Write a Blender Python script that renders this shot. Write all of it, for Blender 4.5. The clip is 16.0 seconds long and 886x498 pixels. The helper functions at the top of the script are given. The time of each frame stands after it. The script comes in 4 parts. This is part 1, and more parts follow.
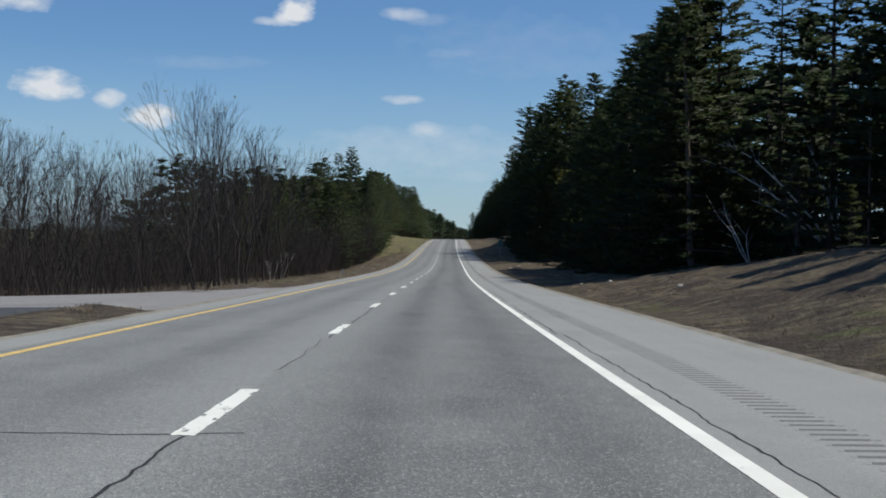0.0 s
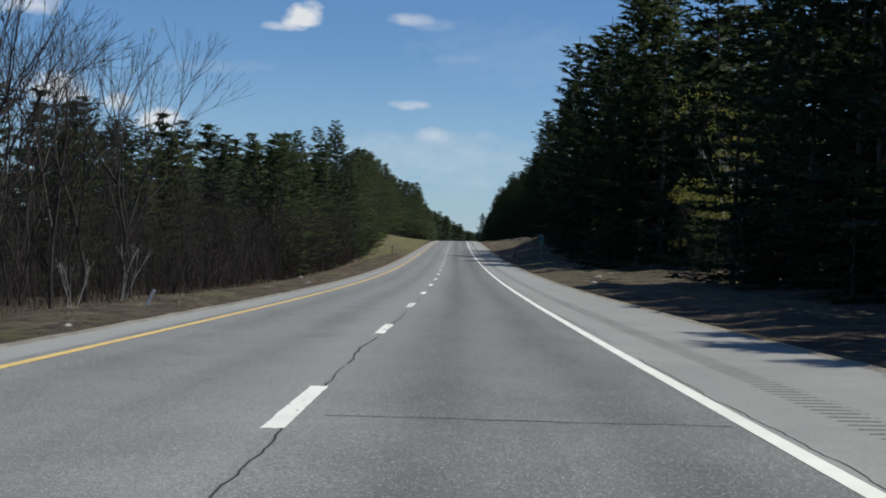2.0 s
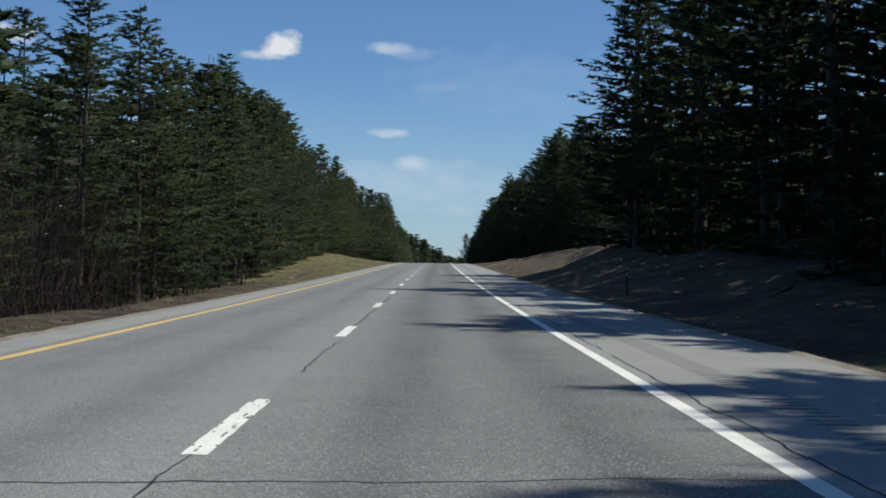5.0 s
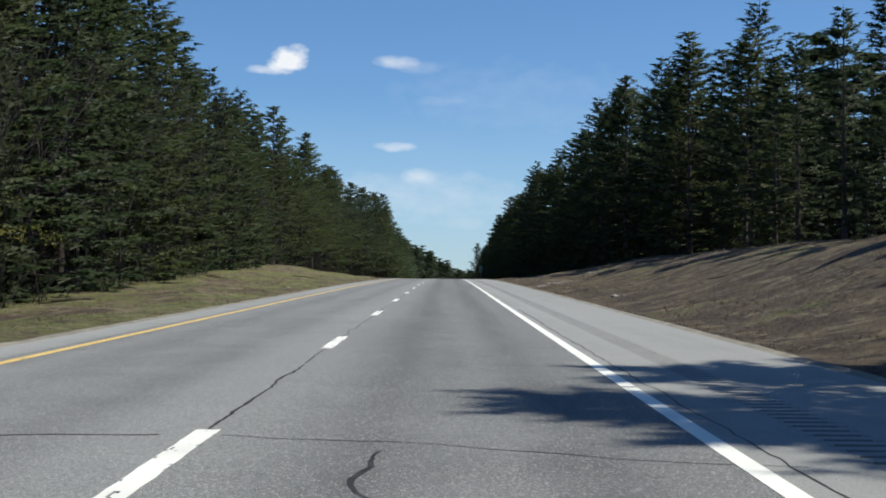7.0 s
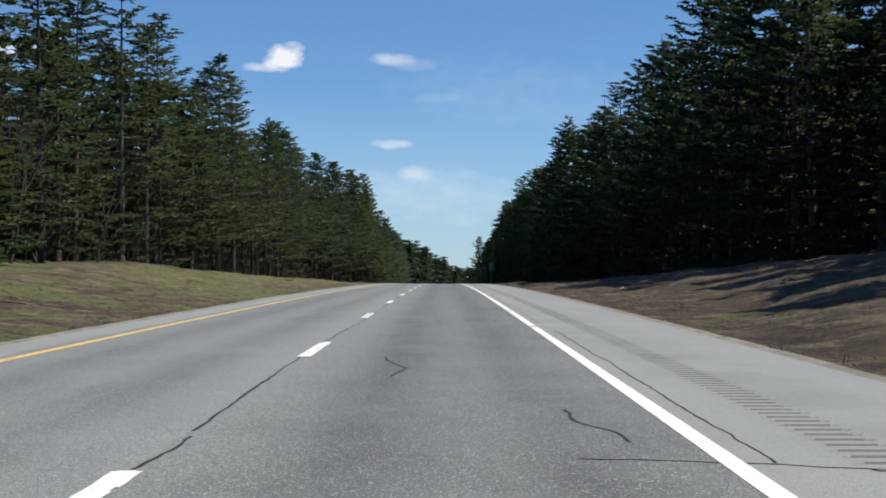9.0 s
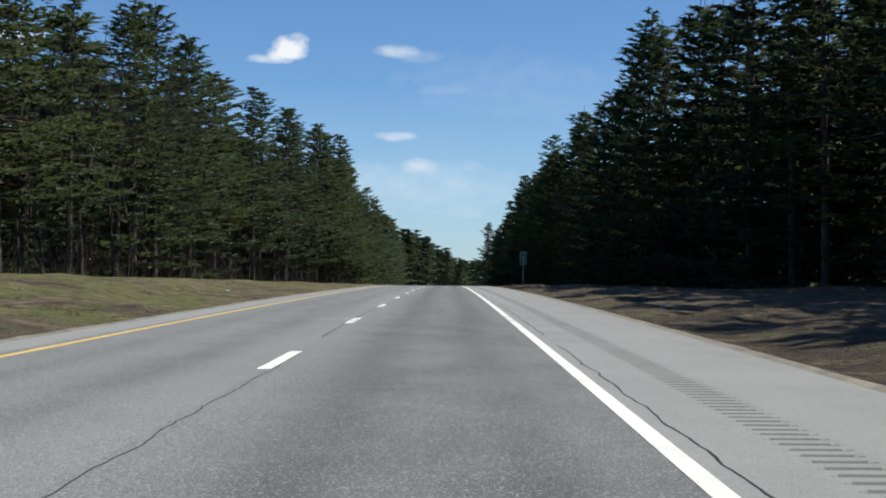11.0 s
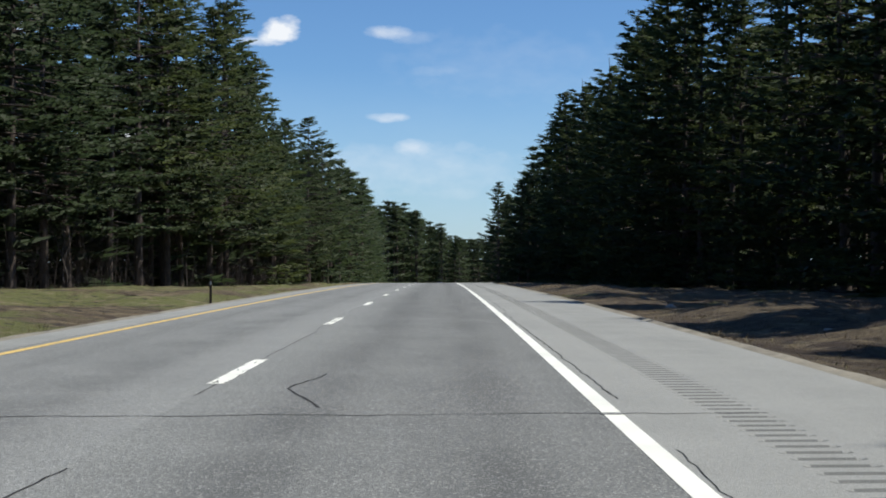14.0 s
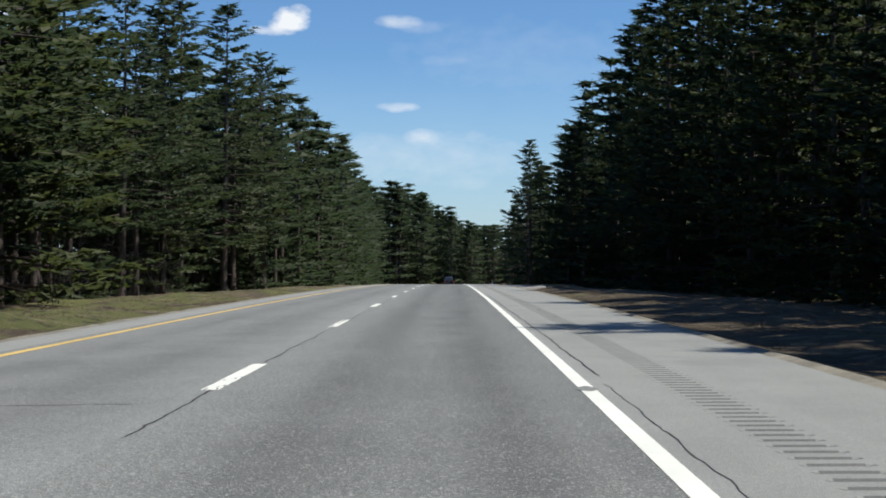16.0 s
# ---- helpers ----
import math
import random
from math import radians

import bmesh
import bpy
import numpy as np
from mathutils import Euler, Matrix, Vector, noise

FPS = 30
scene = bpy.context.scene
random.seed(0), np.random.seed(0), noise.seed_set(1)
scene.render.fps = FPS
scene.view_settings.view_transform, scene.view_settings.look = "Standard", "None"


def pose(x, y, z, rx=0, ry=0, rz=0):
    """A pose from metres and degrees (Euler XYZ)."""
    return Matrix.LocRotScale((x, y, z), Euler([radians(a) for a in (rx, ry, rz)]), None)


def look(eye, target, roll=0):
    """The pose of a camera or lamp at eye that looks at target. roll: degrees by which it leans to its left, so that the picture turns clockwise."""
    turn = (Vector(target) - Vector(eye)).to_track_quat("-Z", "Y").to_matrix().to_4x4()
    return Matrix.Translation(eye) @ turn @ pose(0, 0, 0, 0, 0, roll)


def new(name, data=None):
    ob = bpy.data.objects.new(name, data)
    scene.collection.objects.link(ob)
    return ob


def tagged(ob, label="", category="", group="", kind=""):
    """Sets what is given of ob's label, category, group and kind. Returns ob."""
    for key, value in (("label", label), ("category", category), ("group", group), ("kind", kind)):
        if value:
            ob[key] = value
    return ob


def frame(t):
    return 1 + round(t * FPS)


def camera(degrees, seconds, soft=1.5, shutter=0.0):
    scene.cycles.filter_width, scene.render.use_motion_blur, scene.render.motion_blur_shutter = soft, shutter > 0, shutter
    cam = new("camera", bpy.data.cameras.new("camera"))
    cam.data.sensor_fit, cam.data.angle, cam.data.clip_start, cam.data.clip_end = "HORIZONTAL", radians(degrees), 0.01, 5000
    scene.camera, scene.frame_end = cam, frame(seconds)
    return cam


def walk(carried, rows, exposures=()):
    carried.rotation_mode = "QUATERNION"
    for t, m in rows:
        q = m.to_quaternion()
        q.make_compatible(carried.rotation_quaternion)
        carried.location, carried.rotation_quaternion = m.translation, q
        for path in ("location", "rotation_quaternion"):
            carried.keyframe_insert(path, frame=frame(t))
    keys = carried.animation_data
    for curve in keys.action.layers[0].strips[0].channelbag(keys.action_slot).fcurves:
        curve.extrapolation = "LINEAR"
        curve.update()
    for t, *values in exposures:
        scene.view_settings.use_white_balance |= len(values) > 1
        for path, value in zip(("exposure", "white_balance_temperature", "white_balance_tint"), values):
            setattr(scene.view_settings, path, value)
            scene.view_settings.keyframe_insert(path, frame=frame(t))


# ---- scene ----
cam = camera(39.47, 16.0, soft=1.85)
EYE = 1.220                      # height of the lens over the asphalt
# the line between the two lanes: station along the road, sideways place and height
KNOTS = [-20.0, 60.0, 140.0, 220.0, 300.0, 380.0, 460.0, 540.0, 620.0, 690.0, 760.0, 900.0]
ROAD_X = [0.0, -0.0, 0.83, 1.37, 2.05, 2.97, 3.95, 4.89, 5.82, 6.65, 7.42, 8.88]
ROAD_Z = [0.18, -1.25, -2.18, -1.73, -0.5, 0.7, 1.26, 1.17, 0.32, -1.1, -3.13, -8.43]


def spline(knots, values):
    """A natural cubic spline through a few knots, straight beyond its ends."""
    k, v = np.array(knots), np.array(values)
    m, h = len(k), np.diff(k)
    a, b = np.eye(m), np.zeros((m, m))
    for i in range(1, m - 1):
        a[i, i - 1:i + 2] = h[i - 1], 2 * (h[i - 1] + h[i]), h[i]
        b[i, i - 1], b[i, i], b[i, i + 1] = 6 / h[i - 1], -6 / h[i - 1] - 6 / h[i], 6 / h[i]
    d2 = np.linalg.solve(a, b @ v)
    first = (v[1] - v[0]) / h[0] - h[0] * d2[1] / 6
    last = (v[-1] - v[-2]) / h[-1] + h[-1] * d2[-2] / 6

    def at(x):
        if x <= k[0]:
            return float(v[0] + first * (x - k[0]))
        if x >= k[-1]:
            return float(v[-1] + last * (x - k[-1]))
        i = int(np.searchsorted(k, x)) - 1
        p, q, w = k[i + 1] - x, x - k[i], h[i]
        return float((d2[i] * p ** 3 + d2[i + 1] * q ** 3) / (6 * w) + (v[i] / w - d2[i] * w / 6) * p + (v[i + 1] / w - d2[i + 1] * w / 6) * q)
    return at


road_x, road_z = spline(KNOTS, ROAD_X), spline(KNOTS, ROAD_Z)
# seconds, station, sideways from the lane line, yaw, pitch, roll
ROWS = [
    (0, 0.0, 1.75, -0.14, -0.42, -0.63),
    (0.5, 18.04, 1.74, -0.02, -0.26, -0.55),
    (1, 36.18, 1.68, 0.14, -0.41, -0.04),
    (1.5, 54.39, 1.51, 0.21, -0.16, -0.14),
    (2, 72.69, 1.33, 0.13, -0.16, -1.07),
    (2.5, 91.05, 1.24, -0.18, -0.04, -1.05),
    (3, 109.48, 1.14, -0.4, 0.24, -0.98),
    (3.5, 127.96, 1.15, -0.69, 0.43, -0.89),
    (4, 146.5, 1.23, -0.84, 0.72, -1.06),
    (4.5, 165.08, 1.35, -0.9, 0.93, -0.86),
    (7, 258.51, 1.73, -0.47, 1.75, -0.49),
    (7.5, 277.27, 1.74, -0.47, 1.72, -0.2),
    (8, 296.03, 1.78, -0.53, 1.77, -0.09),
    (8.5, 314.79, 1.83, -0.55, 1.72, -0.08),
    (9, 333.56, 1.85, -0.62, 1.62, -0.26),
    (11.5, 427.25, 2.16, -0.44, 1.12, -0.51),
    (12, 445.93, 2.1, -0.43, 0.95, -0.47),
    (12.5, 464.59, 2.07, -0.5, 0.82, -0.5),
    (13, 483.21, 2.08, -0.65, 0.68, -0.11),
    (13.5, 501.79, 2.15, -0.67, 0.64, -0.1),
    (14, 520.34, 2.28, -0.72, 0.38, 0.15),
    (14.5, 538.84, 2.38, -0.69, 0.24, 0.21),
    (15, 557.3, 2.42, -0.5, 0.28, -0.07),
    (15.5, 575.71, 2.36, -0.24, 0.01, -0.04),
    (16, 594.06, 2.33, -0.26, -0.09, 0.03),
]
walk(cam, [(t, pose(road_x(s) + u, s, road_z(s) + EYE, 90 + pitch, roll, yaw)) for t, s, u, yaw, pitch, roll in ROWS],
     exposures=[(0, -0.24), (4.5, -0.24), (7, 0.06), (16, 0.08)])

# ---------------------------------------------------------------- light
SUN_ELEVATION, SUN_AZIMUTH = 60, 94      # degrees over the horizon; degrees from straight ahead to the right
world = bpy.data.worlds.new("world")
scene.world = world
world.use_nodes = True
wt = world.node_tree
wt.nodes.clear()


def wire(tree, kind, inputs=(), **settings):
    """A node with its settings; inputs are values or the sockets that feed them."""
    node = tree.nodes.new(kind)
    for key, value in settings.items():
        setattr(node, key, value)
    for key, value in dict(inputs).items():
        if isinstance(value, bpy.types.NodeSocket):
            tree.links.new(value, node.inputs[key])
        else:
            node.inputs[key].default_value = value
    return node


def maths(tree, op, a, b=0.0, c=0.0, clamp=False):
    return wire(tree, "ShaderNodeMath", {0: a, 1: b, 2: c}, operation=op, use_clamp=clamp).outputs[0]


sky = wire(wt, "ShaderNodeTexSky", sky_type="NISHITA", sun_disc=False, sun_elevation=radians(SUN_ELEVATION), sun_rotation=radians(SUN_AZIMUTH), air_density=1.0, dust_density=0.15, ozone_density=3.5, altitude=150)
way = wire(wt, "ShaderNodeTexCoord").outputs["Generated"]
split = wire(wt, "ShaderNodeSeparateXYZ", {0: way})
ahead = maths(wt, "MAXIMUM", split.outputs[1], 0.05)
sky_u, sky_v = maths(wt, "DIVIDE", split.outputs[0], ahead), maths(wt, "DIVIDE", split.outputs[2], ahead)
flat = wire(wt, "ShaderNodeCombineXYZ", {0: sky_u, 1: maths(wt, "MULTIPLY", sky_v, 1.8), 2: 0.0}).outputs[0]
puff = wire(wt, "ShaderNodeTexNoise", {"Vector": flat, "Scale": 42.0, "Detail": 6.0, "Roughness": 0.55}).outputs[0]
veil = wire(wt, "ShaderNodeTexNoise", {"Vector": flat, "Scale": 9.0, "Detail": 5.0, "Roughness": 0.6}).outputs[0]
# clouds: sideways and upward tangent, half width, half height, density, softness
CLOUDS = [
    (-0.1175, 0.1835, 0.0165, 0.0125, 1.0, 0.5), (-0.1400, 0.1757, 0.0180, 0.0042, 0.75, 0.9), (-0.1125, 0.1890, 0.0110, 0.0085, 0.95, 0.6), (-0.1280, 0.1785, 0.0120, 0.0070, 0.85, 0.7),
    (-0.0306, 0.1827, 0.0224, 0.0061, 0.6, 1.0), (-0.0102, 0.1780, 0.0204, 0.0061, 0.22, 1.0), (-0.0296, 0.1133, 0.0204, 0.0043, 0.7, 1.0),
    (-0.0122, 0.0880, 0.0204, 0.0082, 0.6, 1.1), (0.0306, 0.0875, 0.0122, 0.0071, 0.3, 1.2), (-0.3170, 0.1221, 0.0326, 0.0143, 0.95, 0.6),
    (-0.2670, 0.1118, 0.0143, 0.0082, 0.8, 0.8), (-0.2366, 0.0973, 0.0245, 0.0112, 0.95, 0.6), (-0.3417, 0.1894, 0.0306, 0.0092, 0.8, 0.8),
    (0.0061, 0.1511, 0.0265, 0.0061, 0.24, 1.2), (-0.0204, 0.0725, 0.1020, 0.0224, 0.45, 1.6), (0.0714, 0.1553, 0.1122, 0.0306, 0.16, 1.6), (0.0224, 0.0518, 0.0204, 0.0061, 0.28, 1.2), (-0.1938, 0.1418, 0.0612, 0.0061, 0.18, 1.4),
]
cover = None
for cu, cv, cw, ch, dense, soft_edge in CLOUDS:
    du = maths(wt, "DIVIDE", maths(wt, "SUBTRACT", sky_u, cu), cw)
    dv = maths(wt, "DIVIDE", maths(wt, "SUBTRACT", sky_v, cv), ch)
    r2 = maths(wt, "ADD", maths(wt, "MULTIPLY", du, du), maths(wt, "MULTIPLY", dv, dv))
    rim = maths(wt, "MULTIPLY_ADD", puff, 2.6, -1.3)
    body = maths(wt, "ADD", maths(wt, "SUBTRACT", 1.0, r2), rim)
    got = maths(wt, "MULTIPLY", maths(wt, "DIVIDE", body, maths(wt, "MULTIPLY", soft_edge, 1.5), clamp=True), dense)
    cover = got if cover is None else maths(wt, "MAXIMUM", cover, got)
low = wire(wt, "ShaderNodeMapRange", {0: split.outputs[2], 1: 0.0, 2: 0.15, 3: 0.72, 4: 0.0}).outputs[0]
haze = maths(wt, "MULTIPLY", low, maths(wt, "MULTIPLY_ADD", veil, 1.3, 0.1))
tint = wire(wt, "ShaderNodeMixRGB", {0: 1.0, 1: sky.outputs[0], 2: (0.76, 1.02, 1.27, 1)}, blend_type="MULTIPLY")
hazy = wire(wt, "ShaderNodeMixRGB", {0: haze, 1: tint.outputs[0], 2: (5.3, 7.1, 9.1, 1)})
shade = wire(wt, "ShaderNodeMixRGB", {0: cover, 1: hazy.outputs[0], 2: (9.6, 10.0, 10.5, 1)})
back = wire(wt, "ShaderNodeBackground", {"Color": shade.outputs[0], "Strength": 0.088})
wt.links.new(back.outputs[0], wire(wt, "ShaderNodeOutputWorld").inputs[0])

lamp = bpy.data.lights.new("sun", "SUN")
lamp.energy, lamp.angle, lamp.color = 4.6, radians(0.55), (1.0, 0.95, 0.87)
sun = new("sun", lamp)
e, a = radians(SUN_ELEVATION), radians(SUN_AZIMUTH)
sun.matrix_world = look((60 + 200 * math.sin(a) * math.cos(e), 300 + 200 * math.cos(a) * math.cos(e), 200 * math.sin(e)), (60, 300, 0))

# ---------------------------------------------------------------- materials


def material(name, rough=0.8):
    m = bpy.data.materials.new(name)
    m.use_nodes = True
    t = m.node_tree
    b = t.nodes["Principled BSDF"]
    b.inputs["Roughness"].default_value = rough
    return m, t, b


def mix(t, fac, a, b):
    n = t.nodes.new("ShaderNodeMixRGB")
    for key, value in ((0, fac), (1, a), (2, b)):
        if isinstance(value, bpy.types.NodeSocket):
            t.links.new(value, n.inputs[key])
        else:
            n.inputs[key].default_value = value if key == 0 else (*value, 1)
    return n.outputs[0]


def grain(t, scale, detail=4.0, rough=0.6, stretch=None, coords="Object"):
    v = t.nodes.new("ShaderNodeTexCoord").outputs[coords]
    if stretch:
        v = wire(t, "ShaderNodeMapping", {0: v, "Scale": stretch}).outputs[0]
    return wire(t, "ShaderNodeTexNoise", {"Vector": v, "Scale": scale, "Detail": detail, "Roughness": rough}).outputs[0]


def band(t, value, lo, hi, a=0.0, b=1.0):
    return wire(t, "ShaderNodeMapRange", {0: value, 1: lo, 2: hi, 3: a, 4: b}).outputs[0]


def bump(t, b, height, strength, distance):
    n = wire(t, "ShaderNodeBump", {"Height": height, "Strength": strength, "Distance": distance})
    t.links.new(n.outputs[0], b.inputs["Normal"])


def asphalt(name, dark, light, speck, stony=1.0, tracks=0.0):
    m, t, b = material(name, 0.86)
    fine, mid, long = grain(t, 70, 3), grain(t, 0.6, 5), grain(t, 1.0, 4, 0.6, (1.1, 0.02, 1))
    c = mix(t, band(t, mid, 0.35, 0.68), dark, light)
    c = mix(t, band(t, long, 0.40, 0.62, 0, 0.75), c, light)
    side = maths(t, "ABSOLUTE", wire(t, "ShaderNodeAttribute", attribute_name="side").outputs["Fac"])
    wander = maths(t, "ADD", side, maths(t, "MULTIPLY_ADD", grain(t, 0.05, 3), 0.5, -0.25))
    worn = None
    for middle in (1.22, 2.68):            # wheel tracks
        k = maths(t, "DIVIDE", maths(t, "SUBTRACT", wander, middle), 0.36)
        k = maths(t, "POWER", 2.718, maths(t, "MULTIPLY", maths(t, "MULTIPLY", k, k), -1.0))
        worn = k if worn is None else maths(t, "ADD", worn, k)
    k = maths(t, "DIVIDE", wander, 0.7)     # pale, little-worn strip along the lane line
    k = maths(t, "POWER", 2.718, maths(t, "MULTIPLY", maths(t, "MULTIPLY", k, k), -1.0))
    c = mix(t, maths(t, "MULTIPLY", k, 0.8 * tracks), c, tuple(v * 1.28 for v in light))
    blotch = band(t, grain(t, 0.9, 5, 0.65, (1, 0.35, 1)), 0.3, 0.7, 0.25, 0.95)
    c = mix(t, maths(t, "MULTIPLY", maths(t, "MULTIPLY", worn, blotch), tracks), c, tuple(v * 0.62 for v in dark))
    stone = wire(t, "ShaderNodeTexVoronoi", {"Vector": t.nodes.new("ShaderNodeTexCoord").outputs["Object"], "Scale": 84.0})
    pick = wire(t, "ShaderNodeSeparateColor", {0: stone.outputs["Color"]})
    c = mix(t, band(t, pick.outputs[0], 0.82, 0.90, 0, 0.7 * stony), c, speck)
    c = mix(t, band(t, pick.outputs[1], 0.55, 0.75, 0, 0.7 * stony), c, tuple(v * 0.5 for v in dark))
    c = mix(t, band(t, fine, 0.52, 0.72, 0, 0.5 * stony), c, tuple(v * 0.45 for v in dark))
    t.links.new(c, b.inputs["Base Color"])
    bump(t, b, stone.outputs["Distance"], 0.6, 0.008)
    return m


ASPHALT = asphalt("asphalt", (0.126, 0.132, 0.126), (0.205, 0.214, 0.201), (0.50, 0.51, 0.47), 0.75, 0.85)
PASSING = asphalt("passing_lane_asphalt", (0.165, 0.173, 0.165), (0.238, 0.247, 0.234), (0.50, 0.51, 0.47), 0.7, 0.6)
SHOULDER = asphalt("shoulder_asphalt", (0.245, 0.254, 0.235), (0.31, 0.318, 0.294), (0.42, 0.42, 0.39), 0.4)
CROSSOVER = asphalt("pale_asphalt", (0.24, 0.235, 0.22), (0.30, 0.29, 0.275), (0.4, 0.39, 0.37))


def paint(name, colour, worn):
    m, t, b = material(name, 0.6)
    c = mix(t, band(t, grain(t, 1.1, 3), 0.35, 0.7), colour, tuple(v * 0.86 for v in colour))
    c = mix(t, band(t, grain(t, 9, 7, 0.75, (1.0, 0.35, 1)), 0.64 - worn * 0.08, 0.74 - worn * 0.08, 0, 0.85), c, (0.13, 0.13, 0.125))
    t.links.new(c, b.inputs["Base Color"])
    bump(t, b, grain(t, 60, 2), 0.4, 0.004)
    return m


WHITE, YELLOW, WORN = paint("white_paint", (0.86, 0.87, 0.77), 0.1), paint("yellow_paint", (0.74, 0.53, 0.17), 1.0), paint("worn_white_paint", (0.85, 0.86, 0.76), 0.7)

TAR, t_, b_ = material("crack_tar", 0.9)
t_.links.new(mix(t_, band(t_, grain(t_, 6), 0.4, 0.65), (0.012, 0.012, 0.013), (0.035, 0.035, 0.035)), b_.inputs["Base Color"])


def turf(name, green, gain=1.0):
    m, t, b = material(name, 0.95)

    def tone(*v):
        return tuple(gain * x for x in v)
    c = mix(t, band(t, grain(t, 0.5, 6, 0.65), 0.40, 0.60), tone(0.065, 0.045, 0.026), tone(0.134, 0.103, 0.058))
    c = mix(t, band(t, grain(t, 0.22, 6, 0.7), 0.53, 0.60, 0, 0.85), c, tone(0.043, 0.027, 0.017))
    c = mix(t, band(t, grain(t, 0.14, 6, 0.7), 0.58 - 0.12 * green, 0.64 - 0.12 * green, 0, 0.85), c, tone(0.125, 0.142, 0.034))
    c = mix(t, band(t, grain(t, 0.95, 6, 0.7), 0.54, 0.60, 0, 0.8), c, tone(0.230, 0.187, 0.109))
    c = mix(t, band(t, grain(t, 1.7, 6, 0.7), 0.55, 0.61, 0, 0.9), c, tone(0.026, 0.018, 0.012))
    c = mix(t, band(t, grain(t, 5.0, 5, 0.75), 0.56, 0.64, 0, 0.6), c, tone(0.212, 0.175, 0.106))
    c = mix(t, band(t, grain(t, 11, 4, 0.7), 0.56, 0.66, 0, 0.6), c, tone(0.031, 0.023, 0.016))
    t.links.new(c, b.inputs["Base Color"])
    bump(t, b, grain(t, 4, 8, 0.75), 1.0, 0.25)
    return m


GROUND, GREENER = turf("dead_grass_ground", 0.0), turf("greening_grass_ground", 1.0, 1.25)

GRAVEL, t_, b_ = material("roadside_sand", 0.95)
c_ = mix(t_, band(t_, grain(t_, 1.5, 5), 0.35, 0.65), (0.18, 0.168, 0.132), (0.30, 0.28, 0.22))
c_ = mix(t_, band(t_, grain(t_, 24, 4, 0.7), 0.52, 0.72, 0, 0.7), c_, (0.12, 0.09, 0.06))
t_.links.new(c_, b_.inputs["Base Color"])
bump(t_, b_, grain(t_, 30, 4, 0.7), 0.7, 0.03)

STRAW, t_, b_ = material("dry_grass_blades", 0.9)
g_ = t_.nodes.new("ShaderNodeNewGeometry").outputs["Random Per Island"]
c_ = mix(t_, g_, (0.078, 0.055, 0.030), (0.20, 0.157, 0.088))
c_ = mix(t_, band(t_, g_, 0.8, 0.84, 0, band(t_, grain(t_, 0.15, 3), 0.45, 0.6)), c_, (0.10, 0.125, 0.035))
t_.links.new(c_, b_.inputs["Base Color"])


def bark(name, dark, light, scale=9):
    m, t, b = material(name, 0.92)
    v = grain(t, scale, 6, 0.65, (1, 1, 0.22))
    t.links.new(mix(t, band(t, v, 0.35, 0.68), dark, light), b.inputs["Base Color"])
    bump(t, b, v, 0.8, 0.03)
    return m


PINE_BARK = bark("pine_bark", (0.035, 0.026, 0.022), (0.12, 0.095, 0.08))
GREY_BARK = bark("grey_bark", (0.024, 0.020, 0.018), (0.078, 0.066, 0.058))
BIRCH_BARK = bark("birch_bark", (0.42, 0.40, 0.37), (0.82, 0.80, 0.76), 5)
TWIGS = bark("brown_twigs", (0.018, 0.0145, 0.013), (0.050, 0.040, 0.035), 3)


def leaf(name, dark, light, rough=0.55):
    m, t, b = material(name, rough)
    isl = t.nodes.new("ShaderNodeNewGeometry").outputs["Random Per Island"]
    own = t.nodes.new("ShaderNodeObjectInfo").outputs["Random"]
    b.inputs["Specular IOR Level"].default_value = 0.25
    c = mix(t, band(t, isl, 0, 1, 0.3, 0.75), dark, light)
    c = mix(t, band(t, own, 0.35, 1, 0, 0.9), c, tuple(0.62 * (p + q) * w for p, q, w in zip(dark, light, (1.35, 1.15, 0.75))))
    c = mix(t, band(t, grain(t, 0.35, 3), 0.4, 0.65, 0, 0.5), c, dark)
    t.links.new(c, b.inputs["Base Color"])
    t.links.new(c, wire(t, "ShaderNodeBsdfTranslucent").inputs[0])
    tr = [n for n in t.nodes if n.bl_idname == "ShaderNodeBsdfTranslucent"][0]
    both = wire(t, "ShaderNodeMixShader", {0: 0.54, 1: b.outputs[0], 2: tr.outputs[0]})
    t.links.new(both.outputs[0], t.nodes["Material Output"].inputs[0])
    return m


NEEDLES = leaf("pine_needles", (0.028, 0.046, 0.022), (0.076, 0.107, 0.047))
BUDS = leaf("spring_buds", (0.16, 0.175, 0.04), (0.30, 0.30, 0.08))
DEAD = leaf("dead_leaves", (0.10, 0.062, 0.04), (0.20, 0.13, 0.085))

# ---------------------------------------------------------------- mesh helpers


def mesh_of(name, verts, faces, mat):
    me = bpy.data.meshes.new(name)
    me.from_pydata([tuple(v) for v in verts], [], faces)
    me.materials.append(mat)
    return me


def smooth(me):
    me.polygons.foreach_set("use_smooth", [True] * len(me.polygons))
    return me


def part(name, me, parent, label=""):
    ob = new(name, me)
    ob.parent = parent
    return tagged(ob, label)


